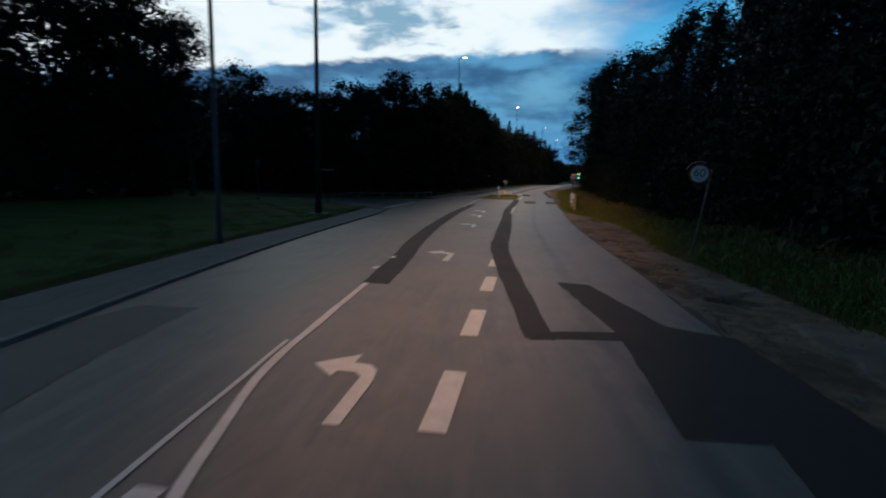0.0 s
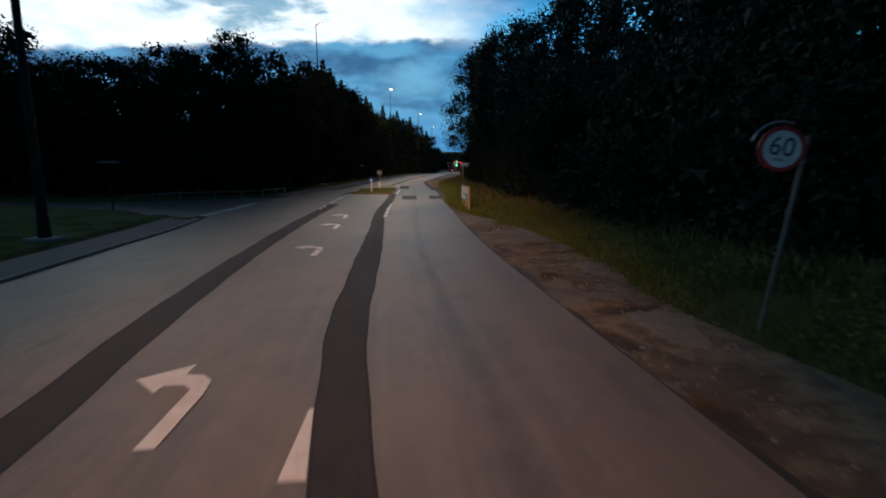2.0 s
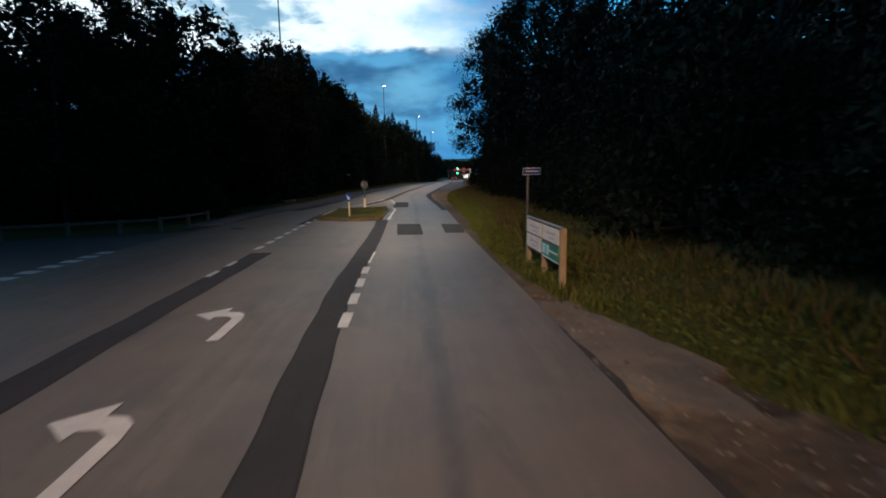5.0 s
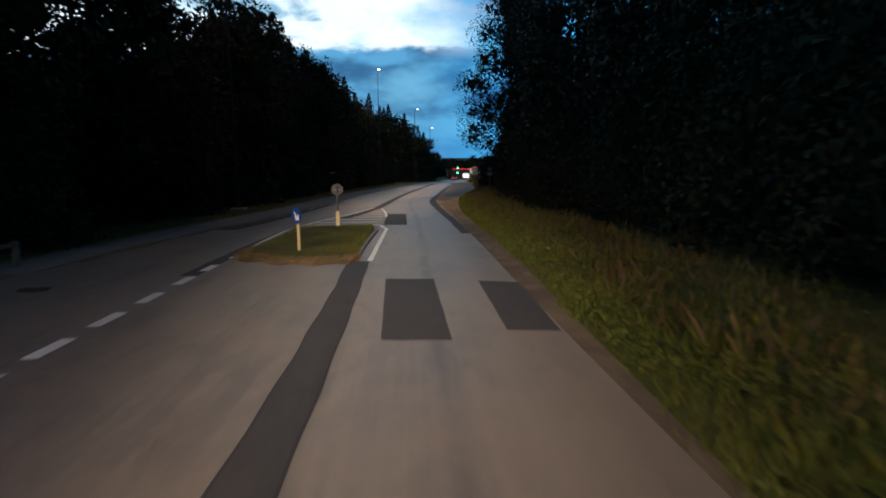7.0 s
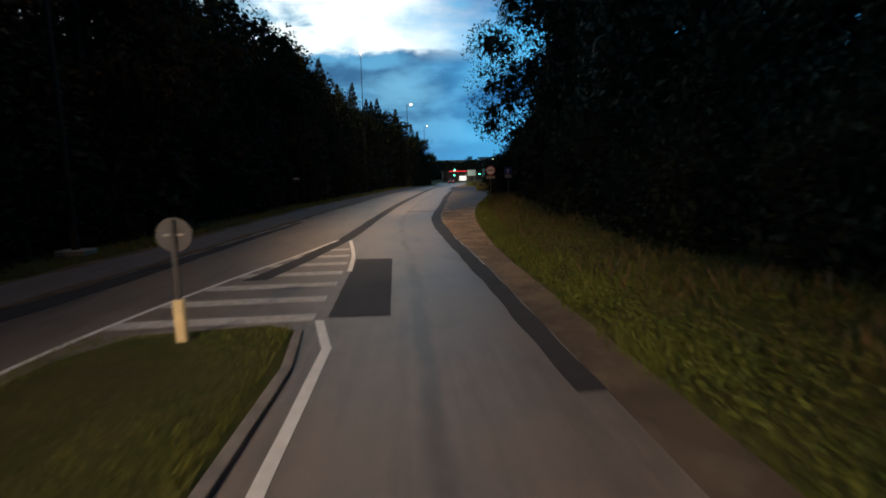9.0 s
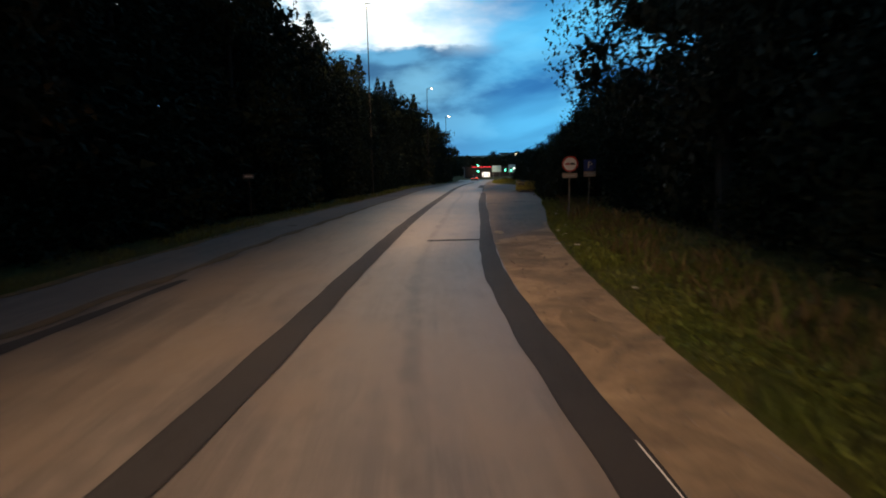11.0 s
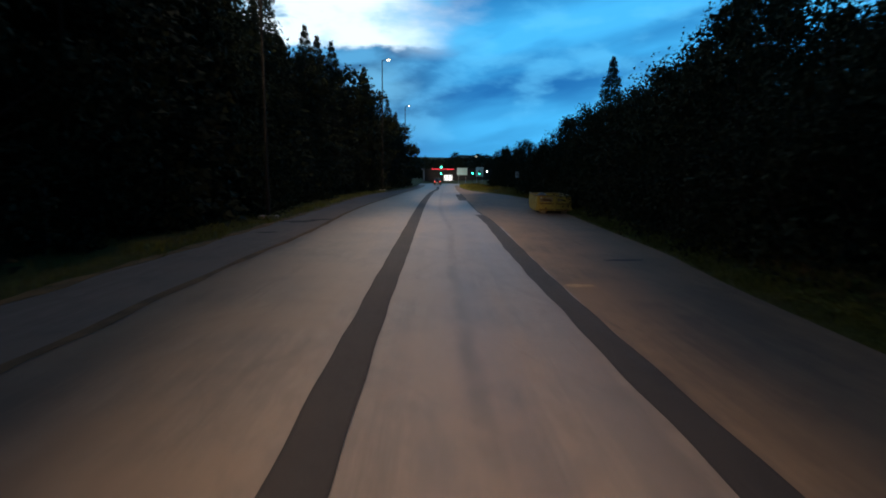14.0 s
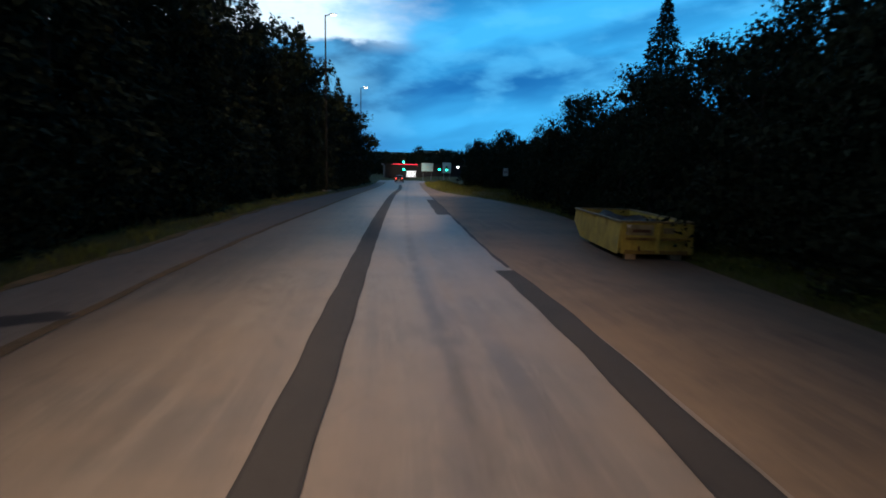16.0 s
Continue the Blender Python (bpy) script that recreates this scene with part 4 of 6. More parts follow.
for i in range(36):
    s = i / 35 * (len(front_line) - 1)
    q = min(int(s), len(front_line) - 2)
    fx_ = front_line[q][0] + (front_line[q + 1][0] - front_line[q][0]) * (s - q)
    fy_ = front_line[q][1] + (front_line[q + 1][1] - front_line[q][1]) * (s - q)
    deep_ = (0.95 + 0.20 * math.sin(i * 0.55) + 0.14 * math.sin(i * 1.7) + rnd.uniform(-0.22, 0.22)) * (0.35 + 0.65 * math.sin(math.pi * min(1.0, (i + 4) / 40)))
    bv += [(fx_, fy_ + 0.10 * math.sin(i * 0.8) + rnd.uniform(-0.03, 0.03), 0.001), (fx_ + 0.02, fy_ + 0.22 + rnd.uniform(-0.03, 0.03), 0.062 + rnd.uniform(-0.012, 0.012)), (fx_ + 0.05, fy_ + 0.42, 0.082 + rnd.uniform(-0.01, 0.012)), (fx_ + 0.08, fy_ + 0.42 + deep_ * 0.5, 0.108 + rnd.uniform(-0.01, 0.01)), (fx_ + 0.1, fy_ + 0.42 + deep_, 0.10)]
    if i:
        bf += [((i - 1) * 5 + r_, i * 5 + r_, i * 5 + r_ + 1, (i - 1) * 5 + r_ + 1) for r_ in range(4)]
sheet("bare_front", bv, bf, ORANGE_SOIL, island, "bare orange-brown soil spilling over the kerb")


# ---- street lamps ----
def ground_z(x, y):
    return float(terrain(x, y))


def street_lamp(x, y, height, reach, label, over, power, tilt=68, slim=0.13, down=(12, 0.20), tint=(1.0, 0.71, 0.46), lobe=90, bend=0.0, spill=0, girth=1.0):
    """A tall tapered mast with a short arm and a lit head over the road."""
    z = ground_z(x, y)
    lamp = thing("street_lamp", Matrix.Translation((x, y, z)), label, "street lamp", "street lamps along the road")
    part("base", box((0.82, 0.70, 0.34), (0, 0, -0.05), 0.05), CONCRETE, lamp, "concrete foot block")
    part("mast", rod((0, 0, 0.10), (0, 0, height), 0.13 * girth, 0.055 * girth, 14), MAST, lamp)
    part("door", box((0.02, 0.1 * girth, 0.4), (0.122 * girth, 0, 1.0), 0.005), MAST, lamp)
    part("collar", rod((0, 0, 0.10), (0, 0, 0.75), 0.17 * girth, 0.14 * girth, 14), MAST, lamp)
    part("arm", rod((0, 0, height - 0.1), (reach, 0, height + 0.12), 0.045, 0.035, 10), MAST, lamp)
    head = part("head", box((0.5, 0.22, 0.10), (reach + 0.22, 0, height + 0.12), 0.04), MAST, lamp)
    part("lens", box((0.40, 0.18, 0.08), (reach + 0.24, 0, height + 0.04), 0.03), BULB, head, "lit warm lens")
    # added headlight fill: long lobe along the lane, weak one straight down, little across
    for tilt_, size, share in ((tilt, lobe, 1.0), (down[0], 84, down[1])):
        li = bpy.data.lights.new("street_light", "SPOT")
        li.energy, li.color, li.spot_size, li.spot_blend, li.shadow_soft_size = power * share, tint, radians(size), 1.0, 0.15
        lo = new("street_light", li)
        aim = math.degrees(math.atan2(over - x - reach, height))
        lo.matrix_world = (Matrix.Translation((x + reach + 0.32, y, z + height - 0.06)) @ Matrix.Rotation(radians(-bend), 4, "Z") @ Matrix.Rotation(radians(-aim), 4, "Y")
                           @ Matrix.Rotation(radians(tilt_), 4, "X") @ Matrix.Diagonal((slim if tilt_ > 40 else 0.33, 1.0, 1.0, 1.0)))
    # stray light from the lens on the crowns close by
    if spill:
        li = bpy.data.lights.new("stray_light", "POINT")
        li.energy, li.color, li.shadow_soft_size = spill, tint, 0.15
        new("stray_light", li).matrix_world = Matrix.Translation((x + reach + 0.24, y, z + height - 0.16))
    return lamp


# first lamp is added behind the start, out of view; its beam replaces headlights
street_lamp(-9.4, -20.0, 16.0, 1.2, "added tall grey street lamp on a concrete foot by the footpath, out of view", -1.0, 76000, 69.5, 0.385, (12, 0.01), (1.0, 0.50, 0.24), 40)
street_lamp(-10.25, 24.4, 16.0, 1.2, "tall grey street lamp on a concrete foot in the lawn", -0.25, 32000, 58, 0.28, (33, 0.17), (1.0, 0.80, 0.62), 58)
street_lamp(-9.0, 65.0, 16.0, 0.4, "tall slim street lamp standing among dark trees", -0.9, 86000, 73, 0.14, (24, 0.10), (1.0, 0.66, 0.39), 84, 5.5, 400, 0.7)
street_lamp(-3.15, 110.95, 16.0, -0.1, "tall slim street lamp on a concrete foot at the path", 4.1, 56000, 69, 0.12, (-3, 0.17), bend=8.5, spill=1000, girth=0.6)
street_lamp(3.0, 154.0, 15.9, 0.5, "tall slim lit street lamp above the tree tops", 12.5, 60000, 69, 0.12, bend=8.5)
street_lamp(8.4, 191.5, 15.6, 0.5, "tall slim lit street lamp beyond the bend", 18.0, 44000, 69, 0.12, bend=9.0)
pole = thing("mast_pole", Matrix.Translation((-8.95, 13.95, ground_z(-8.95, 13.95))), "slim pale grey mast at the lawn's edge", "pole")
part("shaft", rod((0, 0, -0.2), (0, 0, 14.0), 0.075, 0.04, 12), DULL, pole)
part("collar", rod((0, 0, -0.1), (0, 0, 0.35), 0.11, 0.1, 12), DULL, pole)


# ---- traffic signs ----
def sign_post(parent, top, r=0.03, lean=0.0, mat=None, dy=0.035):
    part("post", rod((0, dy, -0.3), (lean, dy, top), r, r, 12), mat or POST, parent, "weathered steel post")


speed = thing("speed_sign", Matrix.Translation((4.53, 15.27, ground_z(4.53, 15.27))) @ Matrix.Rotation(radians(-12), 4, "Z") @ Matrix.Rotation(radians(8), 4, "Y"),
              "round speed limit sign reading 60 on a leaning steel post", "traffic sign")
H60 = 2.34 - ground_z(4.53, 15.27)
sign_post(speed, H60 + 0.2, 0.028, dy=0.03)
for z in (H60 - 0.12, H60 + 0.12):
    part("clamp", box((0.32, 0.03, 0.03), (-0.15, 0.01, z), 0.004), STEEL, speed)
part("plate", disc(0.27, 0.012, at=(-0.29, -0.012, H60)), WHITE, speed)
part("rim", ring(0.222, 0.272, 0.02, at=(-0.29, -0.014, H60)), RED, speed, "red border")
lettering("60", 0.32, (-0.29, -0.0195, H60 + 0.02), BLACK, speed, "numerals", squeeze=0.95)
part("small_print", box((0.13, 0.002, 0.03), (-0.30, -0.0195, H60 - 0.13)), GREYTEXT, speed)
bm = bmesh.new()
prev = None
for k in range(15):
    a = radians(72 + 7 * k)
    p = (-0.30 + 0.33 * math.cos(a), 0.03, H60 + 0.33 * math.sin(a))
    if prev:
        rod(prev, p, 0.014, bm=bm)
    prev = p
part("hoop", bm, STEEL, speed, "bent steel hoop round the sign's top")

# street name sign and information board
NAME_X, NAME_Y = 2.84, 36.0
name_sign = thing("street_name_sign", Matrix.Translation((NAME_X, NAME_Y, ground_z(NAME_X, NAME_Y))), "blue street name plate on a grey post", "street sign")
zt = 2.27 - ground_z(NAME_X, NAME_Y)
sign_post(name_sign, zt - 0.16, 0.035, dy=0.0)
np_ = part("name_plate", box((0.42, 0.022, 0.155), (0.09, -0.0, zt - 0.085), 0.006), WHITE, name_sign, "white-edged plate")
part("blue_field", box((0.412, 0.028, 0.138), (0.09, 0.0, zt - 0.085), 0.004), BLUE, np_)
part("name_bar", box((0.30, 0.032, 0.022), (0.09, 0.0, zt - 0.083)), FAINTTEXT, np_)

BOARD_X = 2.80
board = thing("information_board", Matrix.Translation((BOARD_X, 34.4, ground_z(BOARD_X, 34.4))), "white and green information board on three timber posts", "notice board")
for y in (1.24, -0.10, -1.34):
    part("post", box((0.11, 0.11, 1.44), (0.0, y, 0.37), 0.012), TIMBER, board, "square pale timber post")
for y0, y1, z0, z1, mat, marks in ((1.16, -0.05, 0.76, 1.05, WHITE, ((0.1, 0.05),)), (1.16, -0.05, 0.44, 0.74, WHITE, ((0.1, 0.05),)), (-0.18, -1.30, 0.76, 1.05, WHITE, ((0.12, 0.05),)), (-0.18, -1.30, 0.44, 0.74, GREEN, ())):
    mid, wide, tall = (y0 + y1) / 2, abs(y0 - y1), z1 - z0
    p = part("panel", box((0.02, wide, tall), (-0.066, mid, (z0 + z1) / 2), 0.003), mat, board, "green panel" if mat is GREEN else "white panel")
    part("panel_edge", box((0.03, wide, 0.028), (-0.066, mid, z0 - 0.005), 0.004), MAROON if mat is WHITE else WHITE, board)
    if mat is WHITE:
        part("text_bar", box((0.004, wide * 0.55, 0.045), (-0.078, mid - 0.05, (z0 + z1) / 2 + 0.03)), FAINTTEXT, p)
        part("text_bar", box((0.004, wide * 0.35, 0.03), (-0.078, mid - 0.1, (z0 + z1) / 2 - 0.06)), FAINTTEXT, p)
    else:
        part("white_bar", box((0.004, 0.6, 0.035), (-0.078, mid - 0.25, (z0 + z1) / 2 + 0.0)), WHITE, p)
        part("picture_bar", box((0.004, 0.24, 0.20), (-0.078, mid + 0.42, (z0 + z1) / 2)), PALE_PANEL, p)
        part("picture_bar", box((0.004, 0.20, 0.20), (-0.078, mid + 0.14, (z0 + z1) / 2)), PALE_PANEL, p)
for y0, y1 in ((1.28, -0.12), (-0.12, -1.40)):
    part("top_rail", rod((-0.03, y0, 1.09), (-0.03, y1, 1.09), 0.028, 0.028), STEEL, board, "rounded grey top rail")

# island signs
keep = thing("arrow_sign", Matrix.Translation((-2.82, 49.65, 0.10)) @ Matrix.Rotation(radians(-44), 4, "Z"), "round blue arrow sign on a cream bollard post", "traffic sign")
part("post", box((0.075, 0.05, 0.84), (0, 0.03, 0.34), 0.012), CREAM, keep, "cream plastic post")
part("plate", disc(0.215, 0.012, at=(0, -0.012, 0.95)), BLUE, keep, "round blue plate")
arrow = bmesh.new()
vs = [arrow.verts.new((x, -0.0215, 0.95 + z)) for x, z in ((-0.098, 0.120), (-0.124, 0.094), (0.032, -0.062), (-0.040, -0.078), (-0.040, -0.116), (0.112, -0.116), (0.112, 0.036), (0.074, 0.036), (0.058, -0.036))]
arrow.faces.new(vs)
bmesh.ops.triangulate(arrow, faces=arrow.faces[:])
part("arrow", arrow, WHITE, keep, "white slanting arrow")

back = thing("island_sign", Matrix.Translation((-2.52, 55.95, 0.11)), "grey back of a round sign on a banded post", "traffic sign")
part("post", rod((0, 0.0, -0.2), (0, 0.0, 1.6), 0.035, 0.035), DULL, back)
part("sleeve", box((0.14, 0.10, 0.62), (0, 0, 0.27), 0.03), CREAM, back, "cream sleeve at the foot")
part("plate", disc(0.22, 0.012, at=(0, 0.045, 1.40)), DULL, back, "round grey plate seen from behind")
part("bracket", box((0.24, 0.03, 0.03), (0, 0.028, 1.40), 0.004), STEEL, back)

# no-overtaking sign and parking sign
NX, NY = 6.81, 84.8
ban = thing("no_overtaking_sign", Matrix.Translation((NX, NY, ground_z(NX, NY))) @ Matrix.Rotation(radians(-6), 4, "Z"), "red-rimmed no-overtaking sign with a plate below on a post", "traffic sign")
hz = 2.37 - ground_z(NX, NY)
sign_post(ban, hz + 0.25, 0.04, dy=0.045)
part("plate", disc(0.315, 0.012, at=(0, -0.01, hz)), WHITE, ban)
part("rim", ring(0.255, 0.32, 0.02, at=(0, -0.012, hz)), RED, ban, "red border")
for x, m in ((-0.10, RED), (0.10, BLACK)):
    part("symbol_bar", box((0.19, 0.004, 0.07), (x, -0.018, hz), 0.0), m, ban)
    part("symbol_roof", box((0.10, 0.004, 0.018), (x, -0.018, hz + 0.05), 0.0), m, ban)
sub = part("sub_plate", box((0.60, 0.012, 0.19), (0, -0.01, hz - 0.46), 0.004), SUB_PLATE, ban, "pale oblong plate")
part("text_bar", box((0.36, 0.004, 0.05), (0.03, -0.018, hz - 0.46)), GREYTEXT, sub)

PX, PY = 8.84, 88.4
park = thing("parking_sign", Matrix.Translation((PX, PY, ground_z(PX, PY))) @ Matrix.Rotation(radians(-8), 4, "Z"), "blue parking sign with a lower plate on a steel post", "traffic sign")
pz = 2.28 - ground_z(PX, PY)
sign_post(park, pz + 0.3, 0.04, dy=0.045)
part("plate", box((0.56, 0.012, 0.52), (0, -0.01, pz + 0.05), 0.004), BLUE, park)
lettering("P", 0.42, (0, -0.0185, pz + 0.05), WHITE, park, "letter")
low = part("lower_plate", box((0.56, 0.012, 0.24), (0, -0.01, pz - 0.36), 0.004), SUB_PLATE, park, "dirty pale lower plate")
part("text_bar", box((0.34, 0.004, 0.05), (0, -0.018, pz - 0.33)), GREYTEXT, low)
part("text_bar", box((0.26, 0.004, 0.04), (0, -0.018, pz - 0.42)), GREYTEXT, low)


def plate_sign(x, y, ztop, w_, h_, face, label, turn=0.0, category="street sign"):
    z = ground_z(x, y)
    s = thing("plate_sign", Matrix.Translation((x, y, z)) @ Matrix.Rotation(radians(turn), 4, "Z"), label, category)
    sign_post(s, ztop - z, 0.035, mat=MAST)
    p = part("plate", box((w_, 0.014, h_), (0, -0.01, ztop - z - h_ / 2), 0.003), face, s)
    part("text_bar", box((w_ * 0.7, 0.004, h_ * 0.3), (0, -0.019, ztop - z - h_ / 2)), GREYTEXT, p)
    return s


plate_sign(-6.81, 87.8, 2.16, 0.5, 0.2, DULL, "small white plate on a post in front of dark trees")
plate_sign(-13.77, 34.4, 2.42, 1.1, 0.14, DULL, "long narrow street name plate on a thin post")
plate_sign(19.45, 150.0, 2.34, 0.5, 0.7, WHITE, "white sign with dark print beside the lay-by")
giveway = thing("give_way_sign", Matrix.Translation((-17.6, 32.0, ground_z(-17.6, 32.0))) @ Matrix.Rotation(radians(150), 4, "Z"), "grey back of a triangular sign on a thin post", "traffic sign")
sign_post(giveway, 2.6, 0.03)
tri = bmesh.new()
f = [tri.verts.new((x, y, 2.35 + z)) for y in (-0.01, 0.005) for x, z in ((-0.36, 0.25), (0.36, 0.25), (0.0, -0.37))]
for q in ((0, 1, 2), (5, 4, 3), (0, 3, 4, 1), (1, 4, 5, 2), (2, 5, 3, 0)):
    tri.faces.new([f[i] for i in q])
part("plate", tri, STEEL, giveway)

# ---- fence at the side road ----
fence = thing("fence", Matrix(), "low weathered timber rail fence at the side road", "fence")
FENCE = [(-17.4, 42.5, 0.40), (-16.0, 42.95, 0.42), (-14.5, 43.4, 0.52), (-12.6, 44.1, 0.53), (-11.1, 44.8, 0.53), (-9.9, 45.5, 0.56), (-9.4, 47.0, 0.56), (-9.15, 48.6, 0.56)]
for k, (x, y, top) in enumerate(FENCE):
    z = ground_z(x, y)
    part("post", box((0.12, 0.12, top - z + 0.35), (x, y, (top + z - 0.3) / 2), 0.015), FENCE_WOOD, fence)
    if k:
        x0, y0, top0 = FENCE[k - 1]
        level = top - 0.06 if abs(top - top0) > 0.05 else top0 - 0.06
        a, b = Vector((x0, y0, min(level, top0 - 0.03))), Vector((x, y, min(level, top - 0.03)))
        d = b - a
        part("rail", box((d.length - 0.13, 0.05, 0.10), (a + b) / 2, 0.012, turn=d.to_track_quat("X", "Z").to_matrix().to_4x4()), FENCE_WOOD, fence)

# ---- rubbish skip ----
skip = thing("rubbish_skip", Matrix.Translation((11.46, 114.8, -0.02)) @ Matrix.Rotation(radians(-11.8), 4, "Z"), "open scratched yellow rubbish skip on timber blocks", "skip")
LS, WB, WT, Z0, Z1 = 4.5, 0.86, 0.93, 0.14, 0.98
SIDE = ((0.0, Z0 + 0.06), (0.10, Z0), (LS - 0.95, Z0), (LS, Z0 + 0.42), (LS, Z1), (0.0, Z1))


def skip_wall(x0, x1, lean):
    """One long side: a plate with the skip's outline, leaning outwards towards the rim."""
    bm = bmesh.new()
    rows = []
    for x in (x0, x1):
        rows.append([bm.verts.new((x + lean * (z - Z1) / (Z1 - Z0), y, z)) for y, z in SIDE])
    m = len(SIDE)
    bm.faces.new(rows[0])
    bm.faces.new(rows[1][::-1])
    for i in range(m):
        bm.faces.new((rows[0][i], rows[0][(i + 1) % m], rows[1][(i + 1) % m], rows[1][i]))
    bmesh.ops.recalc_face_normals(bm, faces=bm.faces)
    return bm


part("side_wall", skip_wall(-WT, -WT + 0.035, -(WB - WT)), SKIP_YELLOW, skip, "dented yellow steel side")
part("side_wall", skip_wall(WT - 0.035, WT, WB - WT), SKIP_YELLOW, skip, "dented yellow steel side")
part("floor_plate", box((2 * WB - 0.05, LS - 1.1, 0.04), (0, LS / 2 - 0.45, Z0 + 0.03), 0.004), RUST, skip)
part("far_wall", box((2 * WT - 0.08, 0.04, 0.52), (0, LS - 0.03, Z1 - 0.28), 0.004), SKIP_YELLOW, skip)
end = part("end_wall", box((2 * WB - 0.02, 0.035, Z1 - Z0 - 0.02), (0, 0.03, (Z0 + Z1) / 2), 0.004), SKIP_YELLOW, skip, "scratched yellow steel end")
for x in (-0.87, 0.03, 0.87):
    part("rib", box((0.11 if x else 0.09, 0.09, Z1 - Z0 - 0.04), (x, -0.005, (Z0 + Z1) / 2), 0.016), SKIP_YELLOW, end)
part("cross_rib", box((1.66, 0.08, 0.075), (0, -0.002, 0.55), 0.016), SKIP_WORN, end, "rust-worn cross rib")
part("sill", box((1.74, 0.09, 0.10), (0, -0.004, 0.20), 0.016), SKIP_WORN, end, "rusty lower sill")
part("name_panel", box((0.70, 0.02, 0.27), (-0.44, 0.008, 0.775), 0.004), CREAM_WORN, end, "faded pale name panel")
part("name_bar", box((0.46, 0.02, 0.08), (-0.40, 0.002, 0.75), 0.0), RUST, end)
part("plate_corner", box((0.09, 0.02, 0.075), (-0.73, 0.001, 0.87), 0.002), WHITE, end)
part("pale_patch", box((0.30, 0.015, 0.15), (0.32, 0.008, 0.77), 0.006), CREAM_WORN, end, "scuffed pale patch")
part("hook_bar", rod((-0.46, -0.07, 0.24), (-0.46, -0.07, 0.36), 0.03), RUST, end)
for x in (-WT, WT):
    part("top_rim", box((0.075, LS, 0.06), (x, LS / 2, Z1), 0.014), SKIP_RIM, skip, "worn pale rim")
    for y in (1.15, 2.3, 3.45):
        part("rib", box((0.05, 0.10, Z1 - Z0 - 0.06), (x * 0.975, y, (Z0 + Z1) / 2 + 0.02), 0.01, Matrix.Rotation(math.copysign(0.08, x), 4, "Y")), SKIP_YELLOW, skip)
    part("side_rail", box((0.045, LS - 0.15, 0.06), (x * 0.985, LS / 2, 0.60), 0.01), SKIP_WORN, skip)
for y in (0.02, LS):
    part("top_rim", box((2 * WT + 0.075, 0.075, 0.06), (0, y, Z1 + 0.004), 0.014), SKIP_RIM, skip, "worn pale rim")
for x in (-0.62, 0.56):
    part("block", box((0.30, 0.18, 0.15), (x, 0.12, 0.062), 0.01), TIMBER, skip, "pale timber block")
    part("block", box((0.30, 0.18, 0.15), (x, LS - 1.2, 0.062), 0.01), TIMBER, skip)
rubble = thing("rubble", skip.matrix_world @ Matrix.Translation((0, 1.9, 0.2)), "heap of dark rubbish and soil in the skip", "rubbish")
bm = bmesh.new()
bmesh.ops.create_icosphere(bm, subdivisions=4, radius=1.08)
for v in bm.verts:
    x_, y_, z_ = v.co
    bump_ = 0.22 * math.exp(-((x_ + 0.25) ** 2 + (y_ - 0.45) ** 2) / 0.05)
    v.co = Vector((max(-0.80, min(0.80, x_ * 1.5)), max(-1.75, min(1.4, y_ * 2.2)), 0.0 if z_ < 0.05 else 0.64 + 0.16 * noise.noise(Vector((x_ * 4, y_ * 6, 2))) + bump_))
part("heap", bm, MUD, rubble)

# ---- junction: signals, boards, service building, car ----


def signal(x, y, heads, label):
    s = thing("traffic_light", Matrix.Translation((x, y, float(dip(y)))), label, "traffic light", "signals at the junction")
    part("pole", rod((0, 0, -0.1), (0, 0, max(heads) + 0.9), 0.07, 0.06), MAST, s)
    for hgt in heads:
        body = part("signal_head", box((0.44, 0.24, 1.05), (0, -0.18, hgt + 0.27), 0.03), BLACK, s)
        for k, m in ((0.60, SIGNAL_OFF), (0.33, SIGNAL_OFF), (0.0, SIGNAL_GREEN)):
            # the green disc is oversized, so its outer part stands in for glare
            part("lens", disc(0.24 if m is SIGNAL_GREEN else 0.1, 0.03, 20, (0, -0.31, hgt + k)), m, body, "lit green lens" if m is SIGNAL_GREEN else "dark lens")
            part("visor", ring(0.195, 0.205, 0.12, 20, (0, -0.35, hgt + k)), BLACK, body)
    return s


signal(19.79, 222.0, (2.75, 4.4), "traffic light with two heads showing green")
signal(28.1, 222.0, (2.9,), "traffic light on the far kerb showing green")
signal(29.95, 222.4, (2.85,), "traffic light beside a board showing green")


def direction_board(x0, x1, z0, z1, y, label):
    zb = float(dip(y))
    b = thing("direction_board", Matrix.Translation(((x0 + x1) / 2, y, zb)), label, "road sign", "boards at the junction")
    part("panel", box((x1 - x0, 0.05, z1 - z0), (0, 0, (z0 + z1) / 2 - zb), 0.02), PALE_PANEL, b, "pale blue panel")
    for x in (-0.35, 0.35):
        part("post", rod((x * (x1 - x0), 0.07, -0.1), (x * (x1 - x0), 0.07, z1 - zb), 0.05), STEEL, b)
    part("text_bar", box((0.14, 0.02, 0.34), (0.1, -0.03, (z0 + z1) / 2 - zb)), WHITE, b)


direction_board(25.1, 27.95, 1.4, 3.35, 228.5, "large pale blue direction board on two posts")
direction_board(30.3, 32.45, 1.1, 3.6, 228.5, "tall pale blue direction board on two posts")

